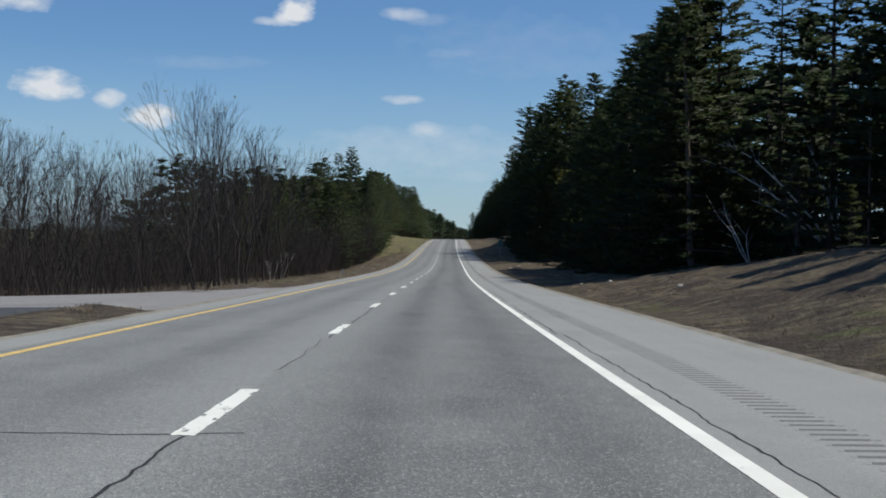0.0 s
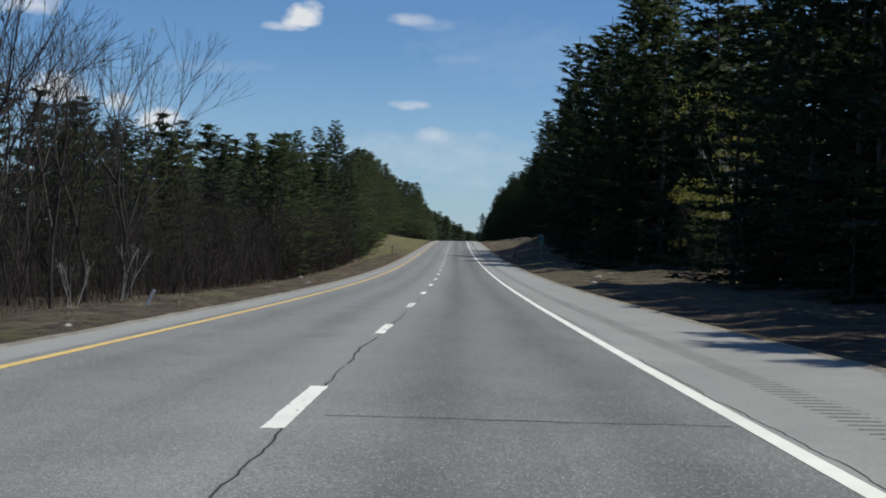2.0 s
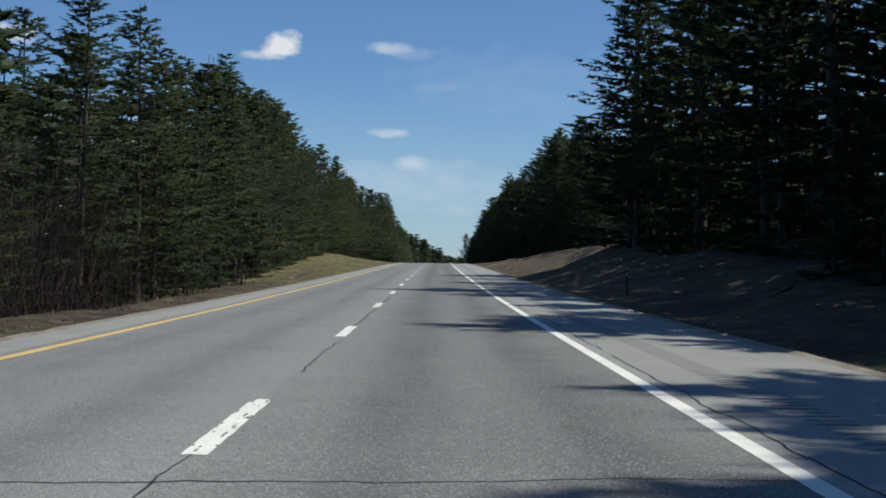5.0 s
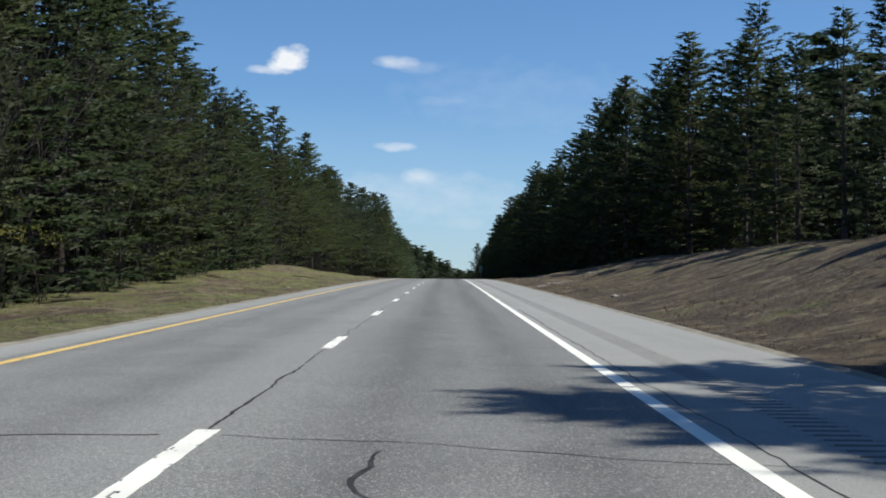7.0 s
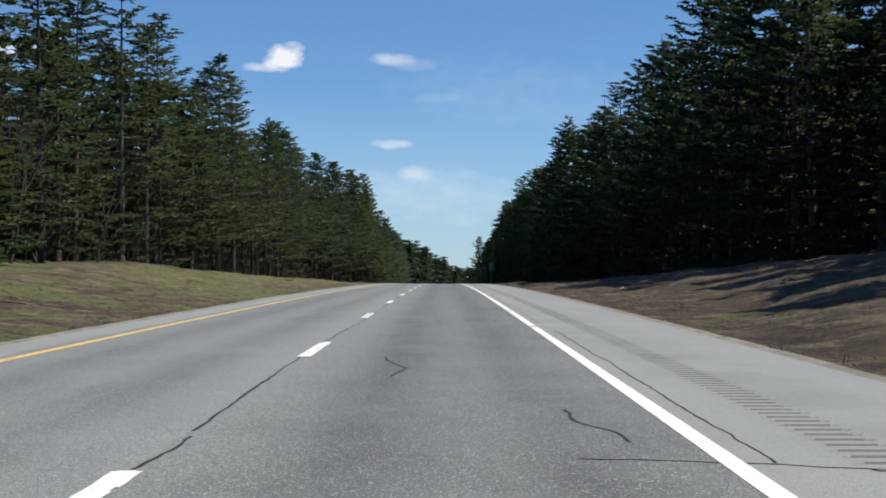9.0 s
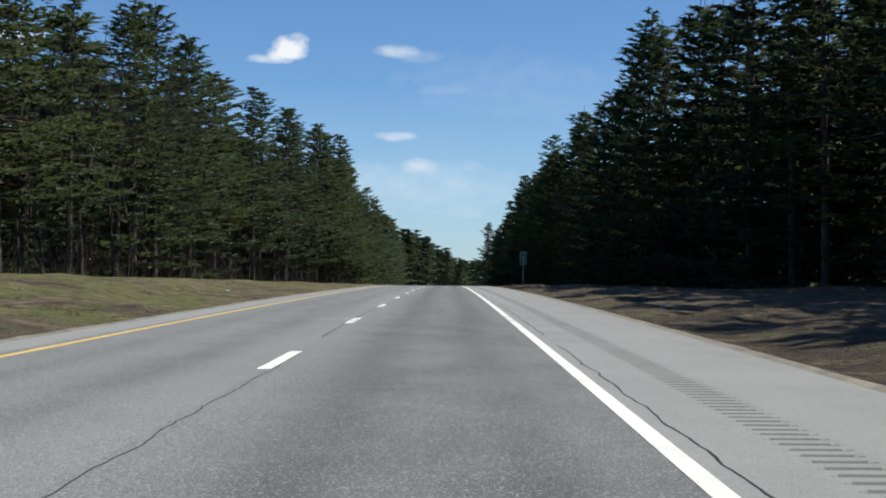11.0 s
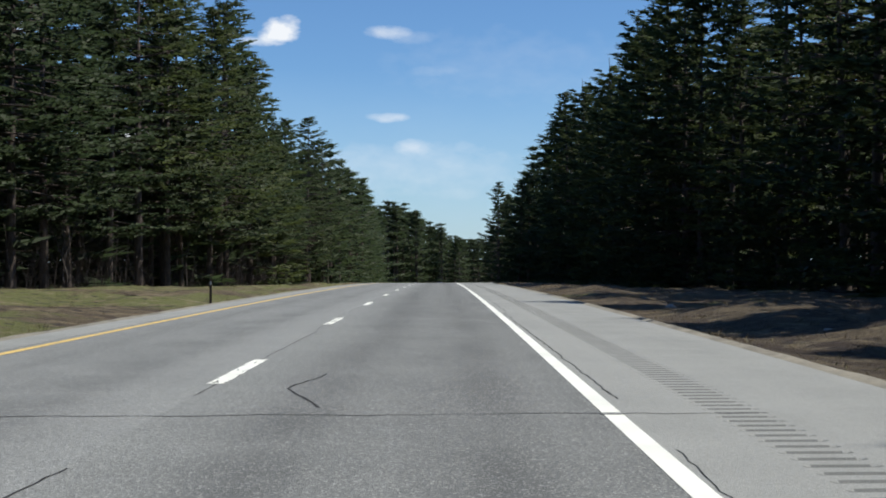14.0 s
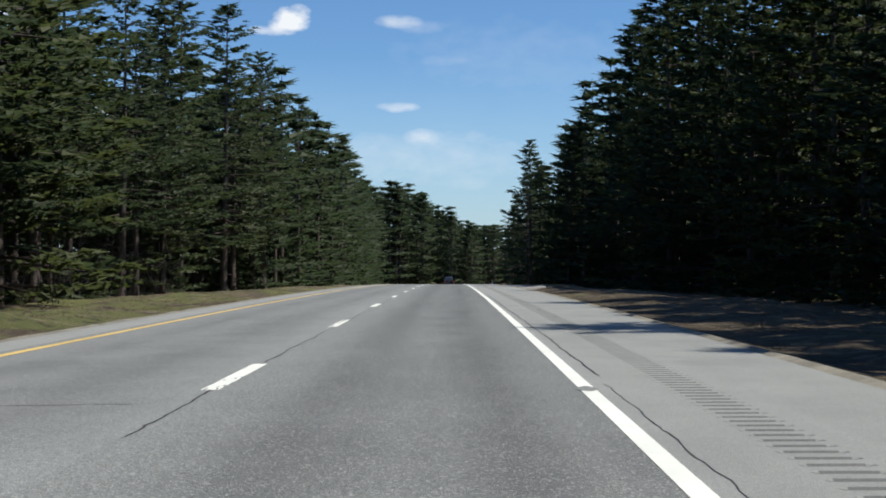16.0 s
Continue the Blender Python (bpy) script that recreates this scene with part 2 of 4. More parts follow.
class Soup:
    """Collects vertices and faces for one mesh."""

    def __init__(self):
        self.v, self.f, self.n = [], [], []

    def add(self, verts, faces):
        n = len(self.v)
        self.v.extend(verts)
        self.f.extend([tuple(n + i for i in f) for f in faces])

    def tube(self, points, radii, sides=5, cap=False):
        n = len(self.v)
        for i, (p, r) in enumerate(zip(points, radii)):
            q = points[min(i + 1, len(points) - 1)] - points[max(i - 1, 0)]
            x = q.cross(Vector((0.3, 0.9, 0.31))).normalized()
            y = q.cross(x).normalized()
            for k in range(sides):
                w = 2 * math.pi * k / sides
                self.v.append(p + r * (math.cos(w) * x + math.sin(w) * y))
        for i in range(len(points) - 1):
            for k in range(sides):
                a, b = n + i * sides + k, n + i * sides + (k + 1) % sides
                self.f.append((a, b, b + sides, a + sides))
        if cap:
            self.f.append(tuple(n + (len(points) - 1) * sides + k for k in range(sides)))

    def blade(self, root, tip, wide):
        n = len(self.v)
        self.v.extend((root + wide, root - wide, tip))
        self.f.append((n, n + 1, n + 2))

    def spray(self, root, tip, wide, normal):
        """A blade of needles that takes the light like the plume that it belongs to."""
        if (tip - root).cross(wide).dot(normal) < 0:
            wide = -wide
        self.blade(root, tip, wide)
        self.n.extend((normal, normal, normal))

    def box(self, x0, x1, y0, y1, z0, z1):
        v = [Vector((x, y, z)) for z in (z0, z1) for y in (y0, y1) for x in (x0, x1)]
        self.add(v, [(0, 2, 3, 1), (4, 5, 7, 6), (0, 1, 5, 4), (2, 6, 7, 3), (0, 4, 6, 2), (1, 3, 7, 5)])

    def mesh(self, name, mat):
        me = mesh_of(name, self.v, self.f, mat)
        if self.n:
            smooth(me)
            me.normals_split_custom_set_from_vertices([tuple(n) for n in self.n])
        return me


# ---------------------------------------------------------------- the lie of the land
LEFT_EDGE, RIGHT_EDGE = -4.68, 6.5       # edges of the asphalt, from the lane line
# station -> foot of the trees and the ground's height there over the road
LAND = [-100, 0, 50, 64, 83, 110, 150, 180, 220, 255, 270, 300, 330, 361, 390, 416, 450, 495, 540, 600, 700, 900]
right_foot = spline(LAND, [18, 18, 18, 18, 18, 18, 18, 17.5, 17, 16, 16, 18.5, 21, 22.3, 22.5, 22.6, 22.4, 20.8, 19, 19.5, 20, 16])
right_rise = spline(LAND, [1.8, 1.8, 1.8, 1.2, 0.6, 0.4, 0.3, 0.5, 1.3, 1.9, 2.2, 2.6, 2.6, 2.5, 2.0, 1.5, 0.8, 0.25, 0.2, -0.2, -0.5, -0.3])
LAND_LEFT = [-100, 0, 60, 130, 180, 240, 285, 315, 340, 370, 400, 440, 500, 560, 600, 641, 666, 700, 900]
left_foot = spline(LAND_LEFT, [-17, -17, -17, -16.5, -15, -13.5, -14, -15.5, -17, -18.2, -20, -20.6, -21.5, -21.5, -18.5, -16.2, -17.8, -17, -15])
left_rise = spline(LAND_LEFT, [-1.2, -1.2, -1.2, -1.3, -1.6, -1.4, -0.8, -0.2, 0.2, 0.8, 1.5, 1.2, 0.6, 0.3, 0.0, -0.5, -0.5, -0.6, -0.3])


def ease(x):
    x = min(max(x, 0.0), 1.0)
    return x * x * (3 - 2 * x)


def ground_z(s, u):
    """Height of the ground at a station and a sideways distance from the lane line."""
    z = road_z(s)
    if LEFT_EDGE <= u <= RIGHT_EDGE:
        return z - 0.12
    if u > 0:
        d, w, h = u - RIGHT_EDGE, right_foot(s) - RIGHT_EDGE, right_rise(s)
        back = 0.09
    else:
        d, w, h = LEFT_EDGE - u, LEFT_EDGE - left_foot(s), left_rise(s)
        back = 0.015 if s > 290 else -0.03
    x = d / w
    bank = h * ease((x - 0.12) / 0.88) - 0.05 * ease(d) - 0.12 * ease(d / 1.2) * (1 - ease((d - 1.2) / 1.8))
    if x > 1:
        bank += back * min((x - 1) * w, 60)
    rough = 0.0
    if d > 0.8:
        rough = min(d - 0.8, 2.5) / 2.5 * (0.26 * noise.noise((u * 0.32, s * 0.16, 3)) + 0.13 * noise.noise((u * 0.9, s * 0.55, 9)))
        if u > 0 and s > 320:               # gullies washed down the bank
            rough += 0.26 * ease((d - 1.0) / 3.0) * ease((620 - s) / 40) * noise.noise((s * 0.30 - u * 0.22, 5.0, u * 0.06))
    return z + bank + rough


def at(s, u, lift=0.0):
    return Vector((road_x(s) + u, s, road_z(s) + lift))


def on_ground(s, u, sink=0.0):
    return Vector((road_x(s) + u, s, ground_z(s, u) - sink))


def ribbon(name, stations, us, lift, mat, height=None):
    """A sheet along the road: one column of vertices for each sideways place."""
    verts, faces, n = [], [], len(us)
    for i, s in enumerate(stations):
        for u in us:
            verts.append(Vector((road_x(s) + u, s, (height(s, u) if height else road_z(s)) + lift)))
        if i:
            for k in range(n - 1):
                a = (i - 1) * n + k
                faces.append((a, a + 1, a + n + 1, a + n))
    me = mesh_of(name, verts, faces, mat)
    side = me.attributes.new("side", "FLOAT", "POINT")      # sideways from the lane line
    side.data.foreach_set("value", [u for s in stations for u in us])
    return me


def steps(a, b, d):
    return [a + (b - a) * i / round((b - a) / d) for i in range(round((b - a) / d) + 1)]


START, END = -60, 1000
near_u = [LEFT_EDGE - d for d in (90, 60, 40, 28, 20, 15, 12, 10, 8.5, 7, 6, 5, 4.2, 3.5, 2.8, 2.1, 1.5, 1.0, 0.6, 0.3, 0)] + [0.0] + [RIGHT_EDGE + d for d in (0, 0.3, 0.6, 1.0, 1.5, 2.1, 2.8, 3.5, 4.2, 5, 6, 7, 8, 9, 10, 11.5, 13, 16, 20, 28, 40, 60, 90)]
wide_u = [-4000, -1500, -500, -200] + near_u + [200, 500, 1500, 4000]
land = [-3000, -800, -250, -120] + steps(START, 720, 1.5) + steps(726, END, 6) + [1200, 1600, 2500, 4500]


def land_z(s, u):
    z = ground_z(min(max(s, -250), 1100), max(min(u, 100), -100))
    return z - (max(abs(u) - 100, 0) * 0.004)


ground = tagged(new("ground", smooth(ribbon("ground", land, wide_u, 0, GROUND, land_z))), "brown and green early spring grass banks beside a highway", "ground", kind="structure")
ground.data.materials.append(GREENER)
ground.data.polygons.foreach_set("material_index", [1 if p.center.x < road_x(p.center.y) and p.center.y > 250 else 0 for p in ground.data.polygons])
for side, us in (("left", [LEFT_EDGE - 0.75, LEFT_EDGE - 0.45, LEFT_EDGE - 0.2, LEFT_EDGE + 0.03]), ("right", [RIGHT_EDGE - 0.03, RIGHT_EDGE + 0.2, RIGHT_EDGE + 0.5, RIGHT_EDGE + 0.8])):
    tagged(new("sand_strip", smooth(ribbon("sand_strip", steps(START, 760, 1.0), us, 0, GRAVEL, lambda s, u: (road_z(s) - 0.03 if LEFT_EDGE < u < RIGHT_EDGE else ground_z(s, u) + 0.03 - 0.12 * max(0, abs(u - (LEFT_EDGE if u < 0 else RIGHT_EDGE)) - 0.35) + 0.03 * noise.noise((u * 3, s * 1.3, 1)))))), "strip of pale sand beside the asphalt", "ground", kind="structure")

road = tagged(new("road", smooth(ribbon("road", steps(START, END, 2), [0.0, 0.9, 1.8, 2.7, 3.4, 3.66], 0, ASPHALT))), "two grey asphalt lanes with worn wheel tracks", "road", kind="structure")
part("passing_lane", ribbon("passing_lane", steps(START, END, 2), [-3.95, -2.7, -1.8, -0.9, 0.0], 0, PASSING), road, "paler passing lane")
part("road_shoulder", ribbon("road_shoulder", steps(START, END, 2), [LEFT_EDGE, -4.4, -3.95], 0, SHOULDER), road, "pale asphalt shoulder")
part("road_shoulder", ribbon("road_shoulder", steps(START, END, 2), [3.66, 4.1, 4.42], 0, SHOULDER), road, "pale asphalt shoulder")
part("road_shoulder", ribbon("road_shoulder", steps(START, END, 2), [4.90, 5.7, RIGHT_EDGE], 0, SHOULDER), road, "pale asphalt shoulder")
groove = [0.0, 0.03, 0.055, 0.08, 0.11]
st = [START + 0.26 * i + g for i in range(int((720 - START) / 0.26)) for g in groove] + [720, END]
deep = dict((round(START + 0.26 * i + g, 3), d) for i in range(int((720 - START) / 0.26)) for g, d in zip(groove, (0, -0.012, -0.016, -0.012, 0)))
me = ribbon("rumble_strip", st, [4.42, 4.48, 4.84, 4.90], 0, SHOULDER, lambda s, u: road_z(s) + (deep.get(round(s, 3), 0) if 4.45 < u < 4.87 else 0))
# faces below the surface get a darker colour than the shoulder
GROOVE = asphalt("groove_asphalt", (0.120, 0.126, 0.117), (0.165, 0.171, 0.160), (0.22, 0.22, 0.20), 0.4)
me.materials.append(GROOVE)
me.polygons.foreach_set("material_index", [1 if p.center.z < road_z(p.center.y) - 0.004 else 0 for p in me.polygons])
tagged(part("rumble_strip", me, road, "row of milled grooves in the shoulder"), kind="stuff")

# ---------------------------------------------------------------- markings
tagged(new("edge_line", ribbon("edge_line", steps(START, END, 2), [3.565, 3.72], 0.004, WHITE)), "solid white line along the shoulder", "road marking", kind="structure")
tagged(new("yellow_line", ribbon("yellow_line", steps(START, END, 2), [-3.735, -3.575], 0.004, YELLOW)), "solid yellow line along the median side", "road marking", kind="structure")
DASH_FIRST, DASH_PERIOD, DASH_LONG = 8.55 - 5 * 12.192, 12.192, 3.12


def worn_dash(s, i):
    """A painted dash with chipped edges, flaked off in spots and split along the joint below it."""
    cols, rows = 9, 52
    wear = (0.09, 0.0, 0.17, 0.04, -0.06, 0.1, 0.22)[i % 7]
    split = 0.085 * noise.noise((i * 3.7, 0.5, 2)) if i % 3 == 1 else 9.0
    verts, faces = [], []
    for r in range(rows + 1):
        y = s + DASH_LONG * r / rows
        for c in range(cols + 1):
            u = -0.088 + 0.176 * c / cols
            if c in (0, cols):
                u += 0.012 * noise.noise((y * 3.1, c, i * 1.3))
            verts.append(at(y + (0.05 * noise.noise((u * 20, i, 5)) if r in (0, rows) else 0.0), u, 0.004))
    for r in range(rows):
        y = s + DASH_LONG * (r + 0.5) / rows
        for c in range(cols):
            u = -0.088 + 0.176 * (c + 0.5) / cols
            edge = max(0.0, abs(u) / 0.088 - 0.6) + 0.5 * max(0.0, abs(r / rows - 0.5) * 2 - 0.88)
            gone = noise.noise((u * 14, y * 2.6, i * 5.1)) * 0.6 + noise.noise((u * 40, y * 9, i * 2.3)) * 0.5
            if gone > 0.52 - wear - 0.30 * edge or abs(u - split - 0.02 * noise.noise((y * 2, i, 8))) < 0.007:
                continue
            k = r * (cols + 1) + c
            faces.append((k, k + 1, k + cols + 2, k + cols + 1))
    return mesh_of("lane_dash", verts, faces, WORN if i % 3 else WHITE)


for i in range(72):
    tagged(new("lane_dash", worn_dash(DASH_FIRST + DASH_PERIOD * i, i)), "worn white dash between the two lanes", "road marking", "dashes between the lanes", "structure")


def crack(name, pts, wide, seed, parent, kind=""):
    """A wandering tar-filled crack along points (station, side); its width wavers."""
    r = random.Random(seed)
    verts, faces, prev = [], [], None
    path = []
    for (s0, u0), (s1, u1) in zip(pts, pts[1:]):
        n = max(2, int(math.hypot(s1 - s0, u1 - u0) / 0.16))
        path += [(s0 + (s1 - s0) * i / n, u0 + (u1 - u0) * i / n) for i in range(n)]
    path.append(pts[-1])
    along = abs(pts[-1][0] - pts[0][0]) > abs(pts[-1][1] - pts[0][1])
    for i, (s, u) in enumerate(path):
        a = 0.06 * noise.noise((s * 0.8, u * 0.8, seed)) + 0.03 * noise.noise((s * 4, u * 4, seed + 7))
        w = wide * (0.65 + 0.9 * abs(noise.noise((s * 1.3, u * 1.3, seed + 3)))) * 0.5
        ds, du = (0, w) if along else (w * 1.6, 0)
        if along:
            u += a
        else:
            s += a * 2.2
        for k in (-1, 1):
            verts.append(at(s + k * ds, u + k * du, 0.0028))
        if i:
            n = len(verts)
            faces.append((n - 4, n - 3, n - 1, n - 2) if along else (n - 4, n - 2, n - 1, n - 3))
    return part(name, mesh_of(name, verts, faces, TAR), parent)


r_ = random.Random(3)
s, k = 2.0, 0
while s < 640:                              # the joint between the lanes
    long = r_.uniform(5, 16)
    o = r_.uniform(-0.03, 0.08)
    crack("tar_seam", [(s, o), (s + long * 0.5, o + r_.uniform(-0.1, 0.08)), (s + long, o + r_.uniform(-0.04, 0.04))], r_.choice((0.016, 0.024, 0.034)), 100 + k, road)
    s += long + r_.choice((0.3, 1.5, 4.0))
    k += 1
s = 0.0
while s < 640:                              # the joint at the edge line
    long = r_.uniform(8, 22)
    o = 3.64 + r_.uniform(0.18, 0.30)
    crack("tar_seam", [(s, o), (s + long, o + r_.uniform(-0.08, 0.08))], r_.choice((0.013, 0.02, 0.028)), 300 + k, road)
    s += long + r_.choice((0.2, 1.0, 3.0))
    k += 1
# cracks across the road: station, from side to side, drift along the road
CROSS = [
    (27.5, 1.2, 3.6, -0.4), (8.6, -3.2, 0.4, 0.1), (44.0, 0.4, 3.4, 0.3), (62.0, -3.3, 3.4, 0.3), (82.4, 0.3, 3.5, -0.3), (101.2, -3.6, 4.9, 0.9), (118.1, -3.6, 4.4, 0.2), (136.0, -1.5, 3.2, 0.4),
    (154.6, 0.2, 5.5, -0.2), (152.9, -3.5, 0.1, 0.1), (172.1, -3.6, 4.2, 0.4), (190.5, -3.3, 3.6, 0.5), (215.0, 0.2, 4.0, -0.4), (238.0, -3.5, 3.6, 0.4), (266.8, 0.15, 4.0, -1.3), (267.3, -3.4, -0.3, 0.2),
    (284.4, 0.1, 4.4, -0.8), (284.9, -3.5, 0.0, 0.2), (306.0, -2.6, -0.2, 0.7), (324.3, -3.6, 5.4, -0.9), (341.1, 2.7, 5.6, -0.5), (362.0, -3.0, 3.5, 0.4), (384.0, 0.2, 3.6, 0.5), (410.0, -3.5, 3.6, -0.5),
]
CROSS += [
    (434.8, 0.1, 2.8, -1.1), (455.2, 0.1, 3.7, -0.8), (455.2, 3.9, 5.4, 0.4), (472.9, 0.2, 3.6, -0.4), (491.0, -3.5, 5.2, -0.1), (512.0, -0.2, 3.4, 0.3), (530.2, -3.6, 4.9, 0.1), (548.0, 0.3, 3.5, -0.4), (569.0, -3.2, 3.3, 0.5), (587.0, 0.2, 3.6, 0.3), (604.6, -3.5, -0.4, 0.2), (622.0, -3.3, 3.6, 0.4),
]
for s, a, b, drift in CROSS:
    k += 1
    crack("cross_crack", [(s - drift / 2, a), (s - drift / 5, a * 0.65 + b * 0.35), (s, (a + b) / 2), (s + drift / 4, a * 0.3 + b * 0.7), (s + drift / 2, b)], r_.choice((0.012, 0.016, 0.022)), 500 + k, road)
# short cracks sealed with tar: station, side, length along, shift to the side, bend
for s, u, long, shift, bend in ((27.8, 1.26, 1.9, -0.6, 0.05), (173.3, 2.80, 1.7, -0.1, 0.02), (265.0, 1.32, 1.7, 0.05, -0.12), (321.2, 2.85, 0.8, -0.03, 0.0), (347.0, 1.35, 3.0, -0.3, 0.1), (342.1, 3.22, 1.9, -0.38, -0.06), (530.7, 1.24, 3.2, -0.22, -0.28), (64.0, 1.9, 1.6, 0.2, 0.1), (402.0, 2.2, 1.8, -0.3, 0.12), (598.0, 1.7, 1.5, 0.2, 0.08)):
    k += 1
    crack("sealed_crack", [(s + long * q, u + shift * q + bend * math.sin(3.14 * q) + 0.05 * math.sin(9 * q + k)) for q in (0, 0.12, 0.25, 0.37, 0.5, 0.62, 0.75, 0.87, 1)], 0.036, 700 + k, road)
# places where tar covers or breaks the edge line
for s, long in ((27.6, 0.22), (56.1, 0.16), (271.2, 0.12), (339.5, 0.35), (358.4, 0.4), (367.5, 0.4), (439.6, 0.5), (437.5, 0.3), (530.2, 0.15), (583.5, 0.9), (593.6, 0.7), (599.7, 0.6), (606.0, 0.5)):
    verts = [at(s + long * 0.5 * math.cos(q * 0.524) * r_.uniform(0.75, 1.1), 3.64 + 0.11 * math.sin(q * 0.524) * r_.uniform(0.75, 1.1), 0.0075) for q in range(12)]
    part("tar_patch", mesh_of("tar_patch", verts, [tuple(range(11, -1, -1))], ASPHALT), road, "dark patch over the edge line")

# ---------------------------------------------------------------- trees


def pine_meshes(rng, H, base, spread, tufts, sides=6, detail=1.0, fat=1.0, gap=1.0, blades_=6):
    """A white pine: trunk with bare lower stubs, whorls of limbs, plumes of needles."""
    trunk, crown = Soup(), Soup()
    lean = Vector((rng.uniform(-0.02, 0.02), rng.uniform(-0.02, 0.02), 0))
    pts = [Vector((0, 0, -0.4)) + lean * h * H + Vector((rng.uniform(-0.06, 0.06), rng.uniform(-0.06, 0.06), 0)) * h + Vector((0, 0, h * (H + 0.4))) for h in (0, 0.04, 0.2, 0.4, 0.6, 0.8, 1.0)]
    r0 = 0.0125 * H
    trunk.tube(pts, [r0 * 1.35, r0, r0 * 0.86, r0 * 0.66, r0 * 0.46, r0 * 0.25, 0.02], sides)

    def stem(z):
        return Vector((lean.x * z, lean.y * z, z))
    z = H * 0.08
    while z < H * base:                    # dead limbs below the crown
        w = rng.uniform(0, 6.283)
        L = rng.uniform(0.6, 2.4)
        d = Vector((math.cos(w), math.sin(w), rng.uniform(-0.25, 0.2)))
        p = stem(z)
        trunk.tube([p, p + d * L], [0.035, 0.006], 3)
        z += rng.uniform(0.25, 0.8) / detail
    z = H * base
    UP = Vector((0, 0, 1))
    while z < H * 0.985:
        k = (z - H * base) / (H * (1 - base))
        shape = min(1, 0.62 + 2.2 * k) * (1 - k) ** 0.72 + 0.05
        shape *= rng.uniform(0.78, 1.12)
        n = rng.choice((4, 5, 5, 6)) if k < 0.9 else 4
        turn = rng.uniform(0, 6.283)
        for i in range(n):
            w = turn + 6.283 * i / n + rng.uniform(-0.35, 0.35)
            L = spread * shape * rng.uniform(0.62, 1.15)
            if rng.random() < 0.07:
                continue
            out = Vector((math.cos(w), math.sin(w), 0))
            up = -0.14 + 0.55 * k ** 1.6 + rng.uniform(-0.08, 0.10)
            p0 = stem(z + rng.uniform(-0.15, 0.15))
            p1 = p0 + out * L * 0.55 + UP * up * L * 0.55
            p2 = p0 + out * L + UP * (up + 0.10) * L
            trunk.tube([p0, p1], [0.02 + 0.012 * L, 0.008 + 0.003 * L], 3)
            m = max(3, int(tufts * (0.3 + 0.7 * L / spread) * detail * (1.12 - 0.3 * k)))
            side = Vector((-out.y, out.x, 0))
            for j in range(m):                 # a flat plume, broad near the trunk and pointed at the tip
                q = 0.26 + 0.76 * ((j + rng.random()) / m) ** 0.8
                c = p0.lerp(p1, q / 0.55) if q < 0.55 else p1.lerp(p2, (q - 0.55) / 0.45)
                off = rng.uniform(-1, 1) * (0.34 * L * (1.12 - q) + 0.10)
                c = c + side * off + UP * (rng.uniform(-0.16, 0.14) - 0.10 * abs(off))
                fan = 0.6 * max(-1.0, min(1.0, off / 0.5))
                for b in range(blades_):
                    a = fan + rng.uniform(-1.0, 1.0)
                    d = (out * math.cos(a) + side * math.sin(a) + UP * rng.uniform(-0.25, 0.42)).normalized()
                    ln = fat * rng.uniform(0.27, 0.56)
                    face = UP * 0.8 + Vector([rng.uniform(-1, 1) for _ in range(3)])
                    x = face.cross(d).normalized() * fat * rng.uniform(0.055, 0.095)
                    lit = (UP * 0.7 + out * (0.25 + 0.5 * q) + side * 0.5 * off + Vector([rng.uniform(-0.14, 0.14) for _ in range(3)])).normalized()
                    crown.spray(c - d * 0.3 * fat, c + d * ln, x, lit)
        z += 0.88 * gap * rng.uniform(0.8, 1.2) * (1.0 if k < 0.8 else 0.7)
    return trunk, crown


